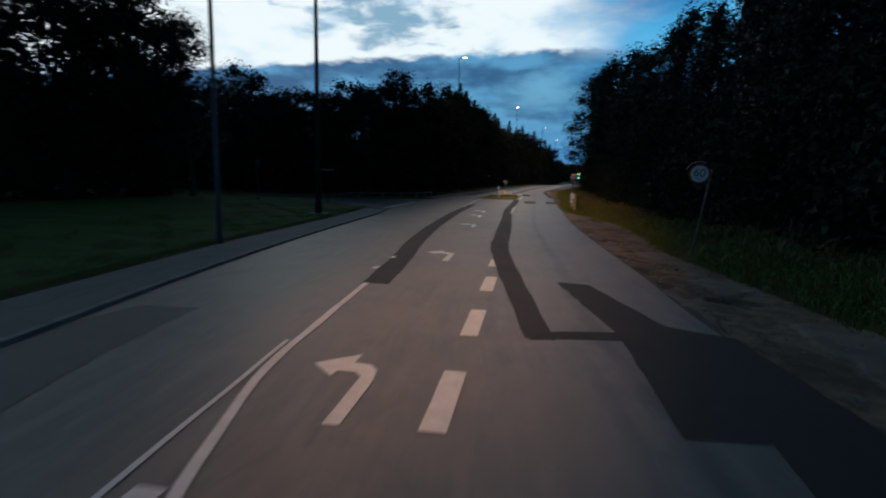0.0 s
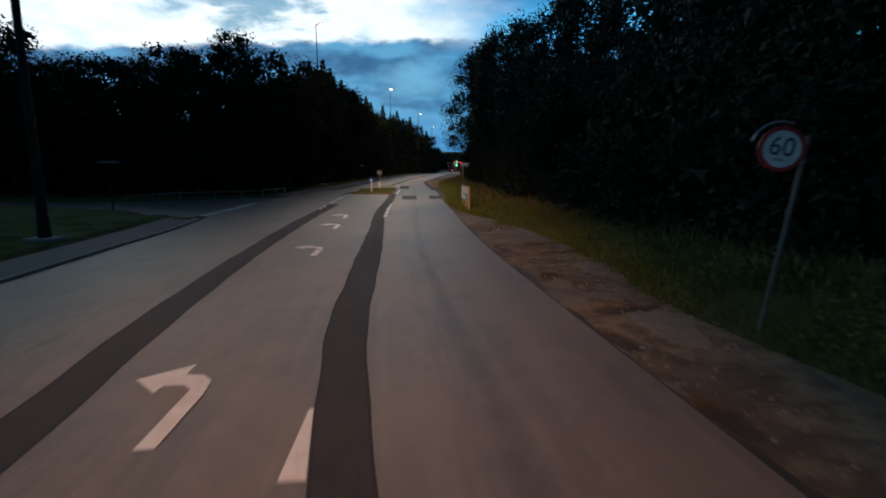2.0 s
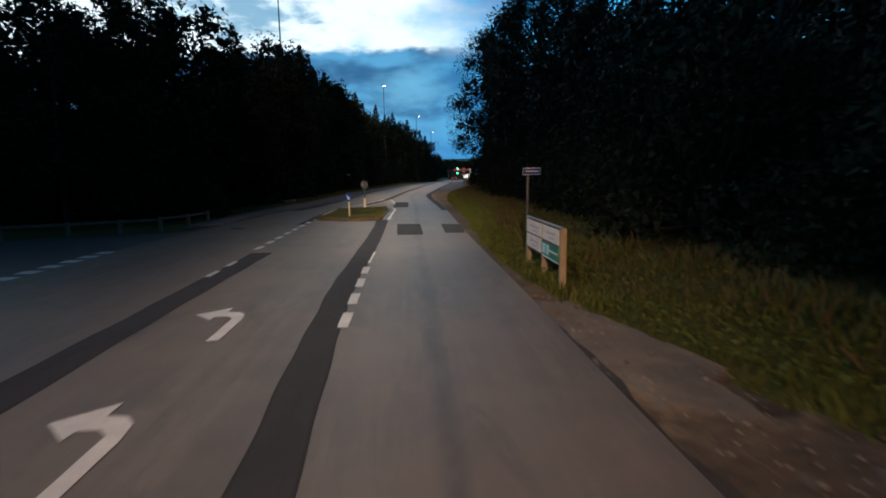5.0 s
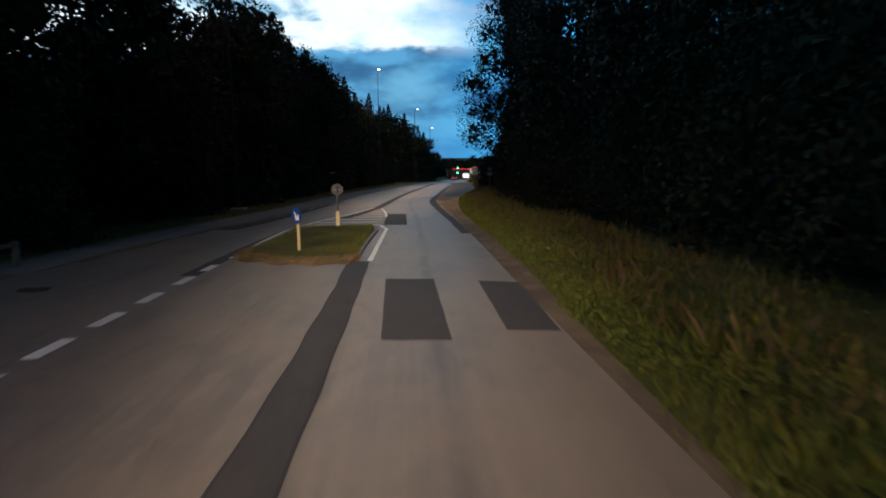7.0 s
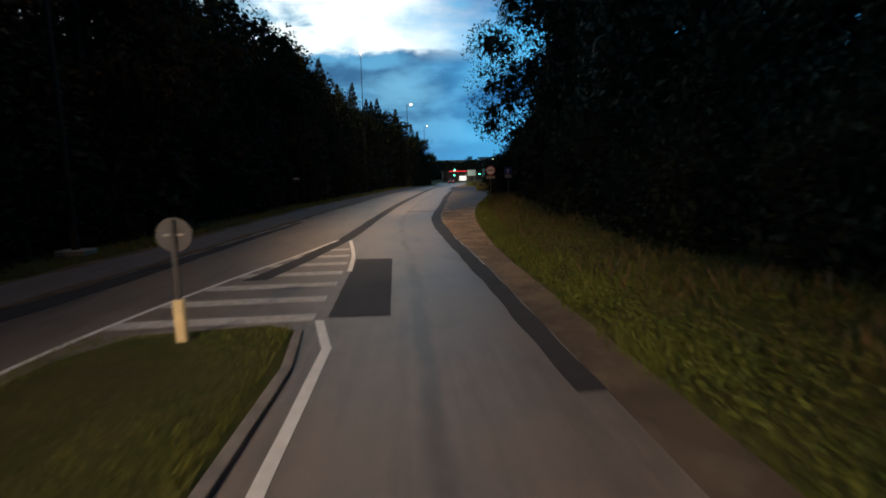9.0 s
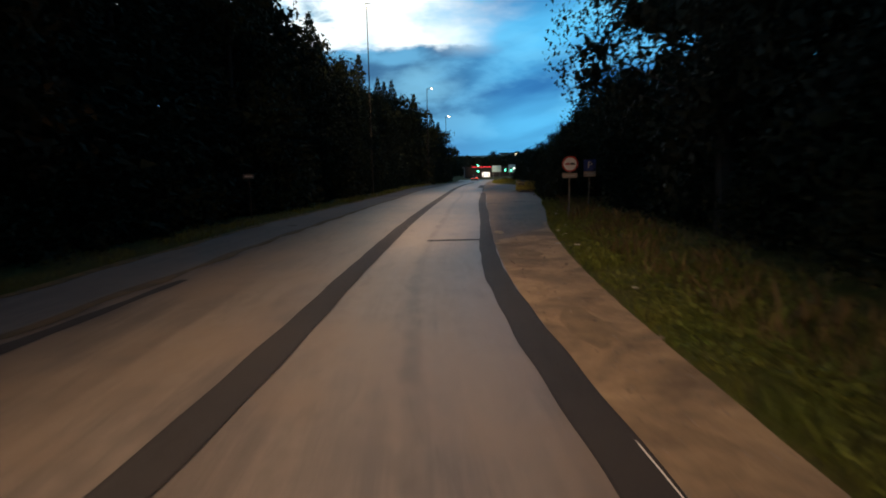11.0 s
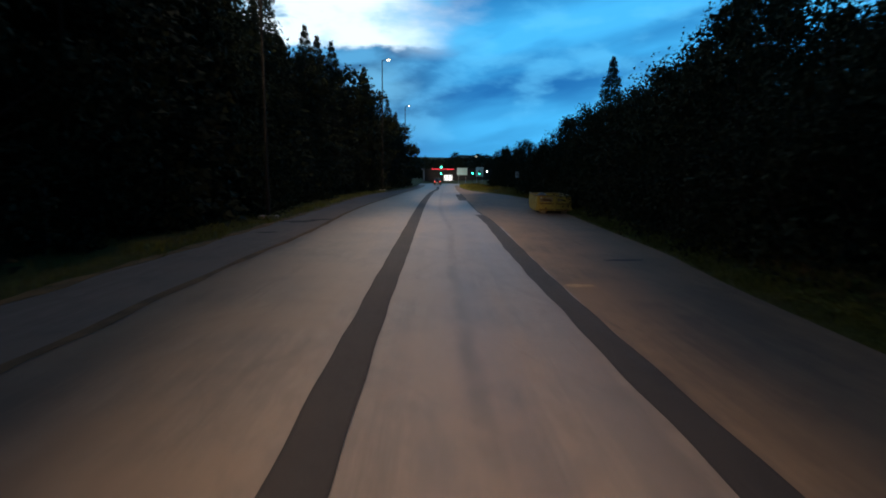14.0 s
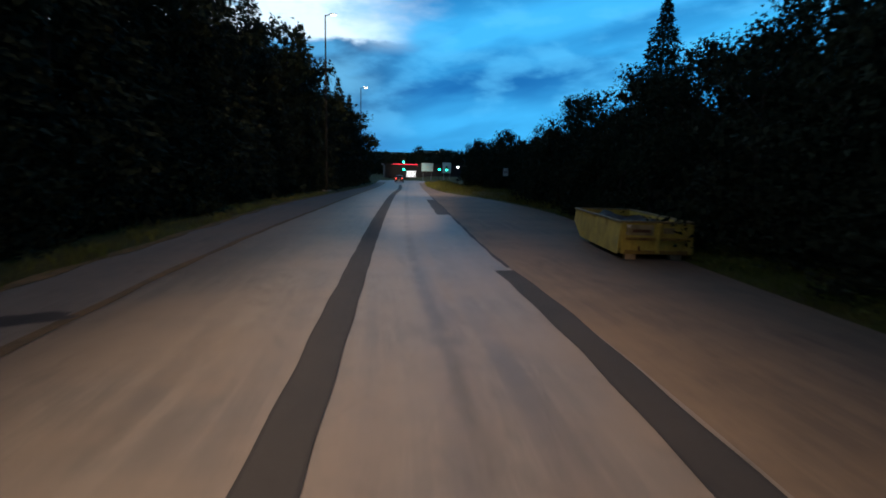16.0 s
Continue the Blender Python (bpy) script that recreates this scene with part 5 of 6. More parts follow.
station = thing("service_building", Matrix.Translation((33.0, 263.0, float(dip(262)))), "low dark building with a red light strip and lit window", "building")
part("wall", box((26.0, 6.0, 3.8), (0, 4, 1.9), 0.05), DARK_WALL, station)
part("roof", box((27.0, 7.4, 0.5), (0, 4, 4.05), 0.05), DARK_WALL, station)
part("light_strip", box((7.6, 0.12, 0.16), (-6.9, 0.24, 4.15), 0.02), NEON, station, "glowing red strip")
win = part("window", box((2.8, 0.1, 1.9), (-4.95, 0.98, 1.25), 0.02), WINDOW_LIT, station, "brightly lit window")
for x in (-0.95, 0.0, 0.95):
    part("mullion", box((0.2, 0.14, 1.9), (-4.95 + x, 0.94, 1.25)), DARK_WALL, win)

house = thing("hill_house", Matrix.Translation((103.0, 600.0, 11.3)), "distant pale house on the wooded hill", "house")
part("wall", box((24, 10, 9.0), (-2, 0, 2.5), 0.1), CONCRETE, house)
part("roof", box((26, 12, 0.8), (-2, 0, 6.9), 0.1), DARK_WALL, house)
part("window", box((4.0, 0.2, 3.2), (1.5, -5.1, 5.0)), glowing("warm_window", (1.0, 0.82, 0.55), 1.6), house, "lit warm window")


def garden_lamp(x, y, z, label):
    zb = ground_z(x, y)
    g = thing("lamp_post", Matrix.Translation((x, y, zb)), label, "lamp", "small lamps by the junction")
    part("post", rod((0, 0, -0.1), (0, 0, z - zb), 0.04), MAST, g)
    bm = bmesh.new()
    bmesh.ops.create_uvsphere(bm, u_segments=14, v_segments=10, radius=0.13)
    bmesh.ops.translate(bm, verts=bm.verts, vec=(0, 0, z - zb + 0.1))
    part("globe", bm, WHITE_BULB, g, "white lit globe")


garden_lamp(24.7, 190, 2.3, "small lamp post with a lit white globe")
garden_lamp(27.05, 190, 2.3, "small lamp post with a lit white globe")


barrier = thing("barrier", Matrix.Translation((27.6, 197.0, ground_z(27.6, 197.0))), "raised pale barrier arm on a short lit post", "barrier")
part("post", box((0.22, 0.22, 0.95), (0, 0, 0.45), 0.02), DULL, barrier)
part("arm", rod((0.0, -0.14, 0.85), (2.3, -0.14, 1.75), 0.07, 0.05, 10), WHITE, barrier, "pale slanted arm")
part("lamp", disc(0.13, 0.06, 20, (0, -0.15, 0.85)), WHITE_BULB, barrier, "white lit lamp")


def car(m, label, front):
    c = thing("car", m, label, "car")
    half = [(-2.1, 0.35), (-2.15, 0.75), (-1.95, 0.95), (-1.0, 1.02), (-0.35, 1.42), (1.1, 1.45), (1.85, 1.0), (2.12, 0.9), (2.15, 0.4), (1.9, 0.25), (-1.9, 0.25)]
    bm = bmesh.new()
    rows = []
    for x, tuck in ((-0.84, 0.04), (-0.78, 0.0), (0.78, 0.0), (0.84, 0.04)):
        rows.append([bm.verts.new((x * (0.84 if z > 1.2 else 1.0), y * (1 - tuck), z - (0.03 if tuck and z > 0.5 else 0))) for y, z in half])
    for a, b in zip(rows, rows[1:]):
        for i in range(len(half)):
            bm.faces.new((a[i], a[(i + 1) % len(half)], b[(i + 1) % len(half)], b[i]))
    bm.faces.new(rows[0])
    bm.faces.new(rows[-1][::-1])
    bmesh.ops.recalc_face_normals(bm, faces=bm.faces)
    body = part("body", bm, CAR_PAINT, c, "dark car body")
    part("rear_window", box((1.15, 0.03, 0.36), (0, -0.70, 1.22), 0.01, Matrix.Rotation(radians(-58), 4, "X")), GLASS, body)
    for x in (-0.8, 0.8):
        for y in (-1.3, 1.35):
            wheel = part("wheel", rod((x - 0.1, y, 0.31), (x + 0.1, y, 0.31), 0.31, seg=20), RUBBER, c)
            part("rim", rod((x * 1.13 - 0.02, y, 0.31), (x * 1.13 + 0.02, y, 0.31), 0.19, seg=16), STEEL, wheel)
    for x in (-0.62, 0.62):
        part("light", box((0.30, 0.08, 0.16), (x, -2.10, 0.78), 0.02), HEAD if front else TAIL, c, "lit lamp")
    part("number_plate", box((0.5, 0.03, 0.11), (0, -2.16, 0.55), 0.005), WHITE, c)
    return c


car(Matrix.Translation((18.1, 216.0, float(dip(216)))) @ Matrix.Rotation(radians(-9), 4, "Z"), "dark car waiting at the signals with lit red tail lamps", False)


def litter(x, y, label, s=0.09, seed=0):
    z = ground_z(x, y) if x > float(gravel_right(y)) or y > 46 and x < -1 else 0.0
    bm = bmesh.new()
    bmesh.ops.create_grid(bm, x_segments=4, y_segments=4, size=1.0)
    rnd = random.Random(seed)
    for v in bm.verts:
        v.co = Vector((v.co.x * s * 1.5, v.co.y * s * 0.8, 0.03 + rnd.uniform(0, s * 0.8)))
    geo = bmesh.ops.extrude_face_region(bm, geom=bm.faces[:])
    bmesh.ops.translate(bm, verts=[v for v in geo["geom"] if isinstance(v, bmesh.types.BMVert)], vec=(0, 0, 0.006))
    me = bpy.data.meshes.new("litter")
    bm.to_mesh(me)
    bm.free()
    me.materials.append(LITTER)
    ob = new("litter", me)
    ob.matrix_world = Matrix.Translation((x, y, z + 0.05)) @ Matrix.Rotation(rnd.uniform(0, 6), 4, "Z")
    tagged(ob, label, "litter", "litter on the verge")


for k, (x, y) in enumerate(((5.95, 82.3), (4.6, 78.4), (6.9, 87.0), (4.3, 72.5), (3.65, 48.6), (5.2, 79.9), (-2.2, 50.2), (-1.8, 53.0), (5.35, 81.0), (5.75, 80.2), (4.9, 77.6), (7.4, 88.6))):
    litter(x, y, "scrap of pale crumpled paper in the grass", 0.035 + 0.014 * (k % 3), k)


# ---- trees ----
def leaf_mesh(name, pts, sizes, mat, rnd, droop=0.0, axis=None):
    """Many small pointed leaves at the given places."""
    k = len(pts)
    pts = np.asarray(pts, float)
    a = rnd.normal(size=(k, 3)) if axis is None else np.asarray(axis, float) + 0.35 * rnd.normal(size=(k, 3))
    a[:, 2] -= droop
    a /= np.linalg.norm(a, axis=1, keepdims=True)
    b = np.cross(a, rnd.normal(size=(k, 3)))
    b /= np.linalg.norm(b, axis=1, keepdims=True) + 1e-9
    s = np.asarray(sizes, float)[:, None]
    v = np.stack([pts - a * s * 0.7 + b * s * 0.58, pts + a * s, pts - a * s * 0.7 - b * s * 0.58], 1).reshape(-1, 3)
    me = bpy.data.meshes.new(name)
    me.vertices.add(3 * k)
    me.vertices.foreach_set("co", v.ravel())
    me.loops.add(3 * k)
    me.loops.foreach_set("vertex_index", np.arange(3 * k))
    me.polygons.add(k)
    me.polygons.foreach_set("loop_start", np.arange(0, 3 * k, 3))
    me.polygons.foreach_set("loop_total", np.full(k, 3))
    me.materials.append(mat)
    me.update()
    me.validate()
    return me


def branches(trunk_h, crown, rnd, r0=0.2, limbs=12, seed_reach=1.0):
    """A tapered, slightly bent trunk with limbs towards the crown's clumps."""
    bm = bmesh.new()
    top = Vector((rnd.normal() * 0.3, rnd.normal() * 0.3, trunk_h))
    last, radius = Vector((0, 0, -0.3)), r0 * 1.35
    for k in range(1, 7):
        s = k / 6
        p = Vector((top.x * s + rnd.normal() * 0.08, top.y * s + rnd.normal() * 0.08, trunk_h * s))
        nr = r0 * (1 - 0.82 * s)
        rod(last, p, radius, nr, 7, bm)
        last, radius = p, nr
    for k in rnd.permutation(len(crown))[:limbs]:
        tip = Vector(crown[k])
        start = Vector((top.x, top.y, 0)) * 0.6 + Vector((0, 0, min(trunk_h * 0.9, max(trunk_h * 0.2, tip.z - 1.2 - 0.4 * abs(tip.x)))))
        rod(start, start.lerp(tip, 0.95), 0.06, 0.015, 4, bm)
    return bm


def make_tree(kind, height, radius, seed, leaves, name, label, category="tree", coarse=1.0):
    rnd = np.random.default_rng(seed)
    t = thing(name, Matrix.Translation((0, -300, -50)), label, category)
    pts, clumps, deep = [], [], []
    if kind == "spruce":
        tiers = int(height * 3.4)
        axis = []
        for k in range(tiers):
            s = (k + rnd.uniform(-0.3, 0.3)) / tiers
            z = height * (0.05 + 0.95 * s)
            reach = min(0.95 * radius, 1.28 * radius * (1 - s) ** 1.05 * rnd.uniform(0.72, 1.15) + 0.10)
            for a in rnd.uniform(0, 6.283) + np.arange(7) * 0.9 + rnd.normal(size=7) * 0.15:
                m = int(leaves / tiers / 7)
                q = rnd.uniform(0.12, 1.0, m) ** 0.7 * reach
                sag = (0.55 * s - 0.28) * q - 0.05 * q * q + rnd.normal(size=m) * 0.10
                side = rnd.normal(size=m) * 0.14 * (0.3 + q)
                pts.append(np.stack([np.cos(a) * q - np.sin(a) * side, np.sin(a) * q + np.cos(a) * side, z + sag], 1))
                axis.append(np.tile([np.cos(a), np.sin(a), -0.35], (m, 1)))
        pts, axis = np.concatenate(pts), np.concatenate(axis)
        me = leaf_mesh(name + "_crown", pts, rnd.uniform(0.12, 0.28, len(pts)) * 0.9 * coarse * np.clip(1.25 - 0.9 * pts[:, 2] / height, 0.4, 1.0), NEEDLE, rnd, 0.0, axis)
        part("trunk", rod((0, 0, -0.3), (0, 0, height * 0.97), 0.2, 0.02, 8), BARK, t, "dark scaly trunk")
    else:
        low = {"broad": 0.16, "poplar": 0.10, "bush": 0.0, "hang": 0.26, "turning": 0.14}[kind]
        many = {"bush": 22, "poplar": 60}.get(kind, 52)
        for _ in range(many):
            s = rnd.uniform(0, 1)
            z = height * (low + (0.97 - low) * s)
            girth = {"poplar": (0.62 + 0.6 * s) * (1.04 - s) ** 0.62, "bush": (1.02 - s) ** 0.5, "hang": (1.04 - s) ** 0.6}.get(kind, math.sin(math.pi * min(0.98, 0.12 + 0.84 * s)) ** 0.6)
            rr = radius * girth * math.sqrt(rnd.uniform(0.15, 1.0)) * rnd.uniform(0.8, 1.1)
            a = rnd.uniform(0, 6.283)
            c = np.array([rr * math.cos(a), rr * math.sin(a), z])
            clumps.append(c)
            spread = np.array([0.78, 0.78, 0.64 if kind != "poplar" else 0.9]) * rnd.uniform(0.6, 1.25) * (0.55 + radius * 0.16)
            n_all = int(leaves / many)
            n_core = max(8, int(n_all * (0.24 if kind != "hang" else 0.12)))
            g_ = rnd.normal(size=(n_all, 3))
            far_ = np.where(np.arange(n_all) < n_core, rnd.uniform(0, 0.95, n_all), rnd.uniform(0.5, 1.0, n_all) ** 0.6 * 1.5)
            g_ *= (far_ / np.linalg.norm(g_, axis=1))[:, None]
            pts.append(c + g_ * spread)
            deep.append(np.arange(n_all) < n_core)
        pts = np.concatenate(pts)
        if kind == "bush":
            pts[:, 2] = np.abs(pts[:, 2]) + 0.03
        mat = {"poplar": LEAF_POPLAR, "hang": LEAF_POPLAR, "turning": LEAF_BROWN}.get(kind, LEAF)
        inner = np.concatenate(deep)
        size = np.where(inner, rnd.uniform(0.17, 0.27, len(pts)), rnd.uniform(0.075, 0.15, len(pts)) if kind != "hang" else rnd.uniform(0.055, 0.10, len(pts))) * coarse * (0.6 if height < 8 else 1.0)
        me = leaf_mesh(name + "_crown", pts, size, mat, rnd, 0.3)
        part("trunk", branches(height * 0.86 if kind != "bush" else height * 0.5, clumps, rnd, 0.05 + height * 0.012, 14), BARK_PALE if kind in ("poplar", "hang") else BARK, t)
    crown = new("crown", me)
    crown.parent = t
    return t


BROAD = [make_tree("broad", 12.5, 3.4, 11, 8600, "broadleaf_tree", "dark broadleaf tree in full leaf"), make_tree("broad", 11.0, 3.1, 12, 8200, "broadleaf_tree", "dark rounded broadleaf tree"),
         make_tree("turning", 10.5, 2.9, 13, 8200, "broadleaf_tree", "broadleaf tree with leaves turning brown")]
SPRUCE = [make_tree("spruce", 13.5, 3.3, 21, 8800, "spruce_tree", "dark pointed spruce tree"), make_tree("spruce", 11.5, 2.9, 22, 8200, "spruce_tree", "dark narrow spruce tree with uneven branches")]
POPLAR = [make_tree("poplar", 14.0, 2.5, 31, 10500, "poplar_tree", "tall poplar tree with quivering grey-green leaves"), make_tree("poplar", 13.0, 2.2, 32, 10000, "poplar_tree", "tall slender poplar tree"),
          make_tree("hang", 16.0, 4.5, 33, 24000, "poplar_tree", "tall poplar tree with overhanging leafy boughs")]
BUSH = [make_tree("bush", 2.6, 1.6, 41, 3000, "bush", "dense dark green bush at the wood's edge", "bush"), make_tree("bush", 3.4, 1.8, 42, 3400, "bush", "tall dense dark bush at the wood's edge", "bush"),
        make_tree("bush", 1.6, 1.3, 43, 2300, "bush", "low leafy bush at the wood's edge", "bush")]
SMALL = [make_tree("broad", 6.6, 2.1, 51, 6000, "young_tree", "young dark broadleaf tree by the lay-by", coarse=1.25), make_tree("broad", 7.2, 1.9, 52, 6000, "young_tree", "young slender broadleaf tree by the lay-by", coarse=1.25)]
BUSH_FAR = [make_tree("bush", 2.8, 1.7, 44, 2200, "bush", "dense dark green bush under the trees", "bush", 1.3), make_tree("bush", 3.6, 1.9, 45, 2400, "bush", "tall dark bush under the trees", "bush", 1.3)]
DEEP = [make_tree("broad", 12.5, 3.5, 61, 3000, "broadleaf_tree", "dark broadleaf tree deep in the wood", coarse=1.6), make_tree("broad", 11.5, 3.2, 62, 3000, "broadleaf_tree", "dark tree deep in the wood", coarse=1.6),
        make_tree("spruce", 13.5, 3.2, 63, 3300, "spruce_tree", "dark spruce deep in the wood", coarse=1.5)]
place_rnd = random.Random(5)


def plant(kinds, x, y, scale=1.0, spread=0.12, group=""):
    src = kinds[place_rnd.randrange(len(kinds))] if isinstance(kinds, list) else kinds
    s = scale * place_rnd.uniform(1 - spread, 1 + spread)
    m = Matrix.LocRotScale((x, y, ground_z(x, y) - 0.05), Euler((place_rnd.uniform(-0.04, 0.04), place_rnd.uniform(-0.04, 0.04), place_rnd.uniform(0, 6.28))), (s, s, s * place_rnd.uniform(0.95, 1.06)))
    ob = copy_thing(src, m)
    if group:
        tagged(ob, group=group)
    return ob


# left wood along the road
y = 52.0
while y < 215:
    edge = float(path_left(y))
    up = 0.79 + 0.35 * float(smooth(y, 58, 70)) - 0.10 * float(smooth(y, 95, 120))
    plant(BROAD + SPRUCE if y < 74 else SPRUCE + SPRUCE + BROAD if y < 150 else DEEP, edge - 4.4 + place_rnd.uniform(-0.5, 0.6), y, up, 0.12, "wood on the far side")
    plant(DEEP[:2] if y < 80 else DEEP, edge - 6.6 + place_rnd.uniform(-0.6, 0.6), y + 0.9, (0.72 + 0.28 * float(smooth(y, 68, 80))) * up, 0.08, "wood on the far side")
    if y > 84:
        plant(DEEP, edge - 9.5 + place_rnd.uniform(-1, 1), y + 1.8, 1.05, 0.12, "wood on the far side")
    plant(BUSH_FAR, edge - 2.7 + place_rnd.uniform(-0.3, 0.3), y + 1.2, 0.9, 0.2, "undergrowth on the far side")
    plant(BUSH_FAR, edge - 3.1 + place_rnd.uniform(-0.4, 0.4), y + 2.9, 1.05, 0.2, "undergrowth on the far side")
    y += 3.7 if y < 140 else 5.0
# wood behind the side road and the lawn
for x in np.arange(-13, -60, -4.2):
    plant(BROAD, x, 54.0 + place_rnd.uniform(-2, 2), 0.90, 0.08, "wood behind the side road")
    plant(DEEP[:2], x + 2, 60.0 + place_rnd.uniform(-2, 2), 0.93, 0.08, "wood behind the side road")
    plant(DEEP[:2], x + 1, 57.0 + place_rnd.uniform(-1, 1), 0.9, 0.08, "wood behind the side road")
    plant(BUSH_FAR, x, 49.5 + place_rnd.uniform(-1, 1), 1.0, 0.2, "undergrowth behind the side road")
    plant(BUSH_FAR, x + 2, 51 + place_rnd.uniform(-1, 1), 1.2, 0.2, "undergrowth behind the side road")
for x, y, s in ((-34, 19, 1.08), (-31.5, 24, 1.12), (-29.5, 28, 1.12), (-26.5, 31.5, 1.15), (-36, 13, 0.85), (-37, 7, 0.8)):
    plant(BROAD, x, y, s, 0.04, "trees behind the lawn")
    plant(DEEP[:2], x - 3.4, y + 2.4, s * 0.96, 0.04, "trees behind the lawn")
    plant(DEEP[:2], x + 0.6, y + 2.0, s * 0.86, 0.04, "trees behind the lawn")
for y in np.arange(4, 33, 3.0):
    plant(BUSH_FAR, -25.5 - 0.25 * (32 - y) + place_rnd.uniform(-1, 1), y + 1.5, 1.1, 0.2, "bushes behind the lawn")
    plant(DEEP, -40 + place_rnd.uniform(-1, 1), y + 3.3, 0.95, 0.1, "trees behind the lawn")
# poplars and scrub on the near side
poplar_line = curve((0, 13.5), (30, 13.5), (48, 13.0), (56, 11.8), (62, 10.4), (68, 9.2), (76, 9.0), (90, 9.6))
y = 6.0
while y < 86:
    edge = float(gravel_right(y))
    px_ = float(poplar_line(y))
    if y < 79:
        plant(POPLAR[:2], px_ + place_rnd.uniform(-0.4, 0.5), y, 1.1, 0.10, "poplars on the near side")
    plant(DEEP, px_ + 4.4 + place_rnd.uniform(-0.8, 0.8), y + 1.7, 1.0, 0.1, "trees on the near side")
    plant(BUSH, edge + 3.1 + 1.5 * float(smooth(y, 24, 34)) + place_rnd.uniform(-0.3, 0.4), y + 0.9, 1.0, 0.2, "scrub on the near side")
    plant(BUSH_FAR, edge + 3.9 + 2.1 * float(smooth(y, 24, 34)) + place_rnd.uniform(-0.3, 0.4), y + 2.6, 1.2, 0.2, "scrub on the near side")
    plant(SMALL, edge + 7.6 + place_rnd.uniform(-0.4, 0.4), y + 1.8, 0.85, 0.15, "young trees on the near side")
    y += 3.6
plant(POPLAR[2], 8.75, 77.2, 0.94, 0.01, "poplars on the near side")
y = 88.0
while y < 172:
    edge = float(gravel_right(y))
    grow = 0.94 - 0.14 * float(smooth(y, 94, 98)) + 0.16 * float(smooth(y, 99, 106)) + 0.10 * float(smooth(y, 110, 116)) - 0.26 * float(smooth(y, 126, 136))
    edge += 3.6 * float(smooth(y, 134, 146))
    plant(SMALL, edge + 4.6 + place_rnd.uniform(-0.5, 0.5), y, grow, 0.12, "young trees by the lay-by")
    plant(SMALL, edge + 7.6 + place_rnd.uniform(-0.8, 0.8), y + 1.7, grow * (1.05 + 0.3 * float(smooth(y, 98, 102) * (1 - smooth(y, 112, 118)))), 0.1, "young trees by the lay-by")
    if y < 128:
        plant(DEEP, edge + 10.4 + place_rnd.uniform(-0.6, 0.6), y + 0.8, grow * 0.64, 0.08, "young trees by the lay-by")
    plant(BUSH if y < 125 else BUSH_FAR, edge + (1.9 if y > 93 else 5.2) + place_rnd.uniform(-0.3, 0.4), y + 1.0, 0.85, 0.2, "scrub by the lay-by")
    plant(BUSH if y < 125 else BUSH_FAR, edge + (2.5 if y > 93 else 5.6) + place_rnd.uniform(-0.3, 0.4), y + 2.6, 1.05, 0.2, "scrub by the lay-by")
    y += 3.4 if y < 140 else 5.0
plant(SPRUCE[1], 21.9, 131.0, 1.06, 0.01)
for y in np.arange(174, 210, 5.0):
    plant(SMALL, float(gravel_right(y)) + 11.0 + place_rnd.uniform(-1, 1), y, 1.0, 0.15, "young trees near the junction")
    plant(BUSH_FAR, float(gravel_right(y)) + 9.5 + place_rnd.uniform(-1, 1), y + 2, 0.8, 0.15, "scrub near the junction")
plant(BROAD[1], 27.5, 187.0, 0.62, 0.02)
# trees round the junction
for x in np.arange(-40, 90, 6.5):
    if not 16 < x < 52:
        plant(DEEP, x, 252 + place_rnd.uniform(-5, 5), 0.8, 0.15, "trees behind the junction")
    plant(DEEP, x + 3, 285 + place_rnd.uniform(-6, 6), 0.78, 0.2, "trees behind the junction")
for kinds, x, y, s in ((BROAD[0], -15.3, 48.6, 0.83), (BROAD[1], -18.6, 48.2, 0.84), (BROAD[2], -11.2, 60.0, 1.0), (SPRUCE[0], -11.3, 71.5, 1.02), (SPRUCE[1], -12.5, 75.0, 1.1),
                       (BROAD[1], -27.5, 47.8, 1.04), (POPLAR[2], -23.2, 33.2, 0.74), (BROAD[0], -27.0, 32.0, 1.0), (BROAD[0], 19.9, 111.4, 0.86), (BROAD[1], 26.3, 149.8, 0.86)):
    plant(kinds, x, y, s, 0.01, "tall trees above the others")
for src in BROAD + SPRUCE + POPLAR + BUSH + BUSH_FAR + SMALL + DEEP:
    for ob in (*src.children_recursive, src):
        bpy.data.objects.remove(ob)

# far woods that close the view
rnd_far = np.random.default_rng(77)
k = 80000
side_ = rnd_far.uniform(0, 1, k)
fx = rnd_far.uniform(-160, 260, k)
fy = np.where(side_ < 0.48, rnd_far.uniform(-30, 230, k), rnd_far.uniform(330, 420, k))
fx = np.where(side_ < 0.27, path_left(fy) - 12 - rnd_far.uniform(0, 15, k), np.where(side_ < 0.48, gravel_right(fy) + 11.5 + rnd_far.uniform(0, 14, k), fx))
low_ok = np.where(side_ < 0.27, fx < path_left(fy) - 12, np.where(side_ < 0.48, fx > gravel_right(fy) + 11, True)) & ~((fx < -8) & (fy < 47))
fx, fy = fx[low_ok], fy[low_ok]
fz = terrain(fx, fy) + rnd_far.uniform(0, 1, len(fx)) * np.where(fy > 300, 8.2 + 1.4 * np.sin(fx * 0.11) + 0.9 * np.sin(fx * 0.37 + 1), np.where(fx < path_left(fy), 7.5, np.where(fy < 82, 9.0, 6.0)))
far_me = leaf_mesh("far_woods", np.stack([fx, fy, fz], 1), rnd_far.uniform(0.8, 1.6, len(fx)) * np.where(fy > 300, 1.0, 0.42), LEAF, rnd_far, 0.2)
tagged(new("far_woods", far_me), "dense dark woodland in the background", "woods", kind="stuff")


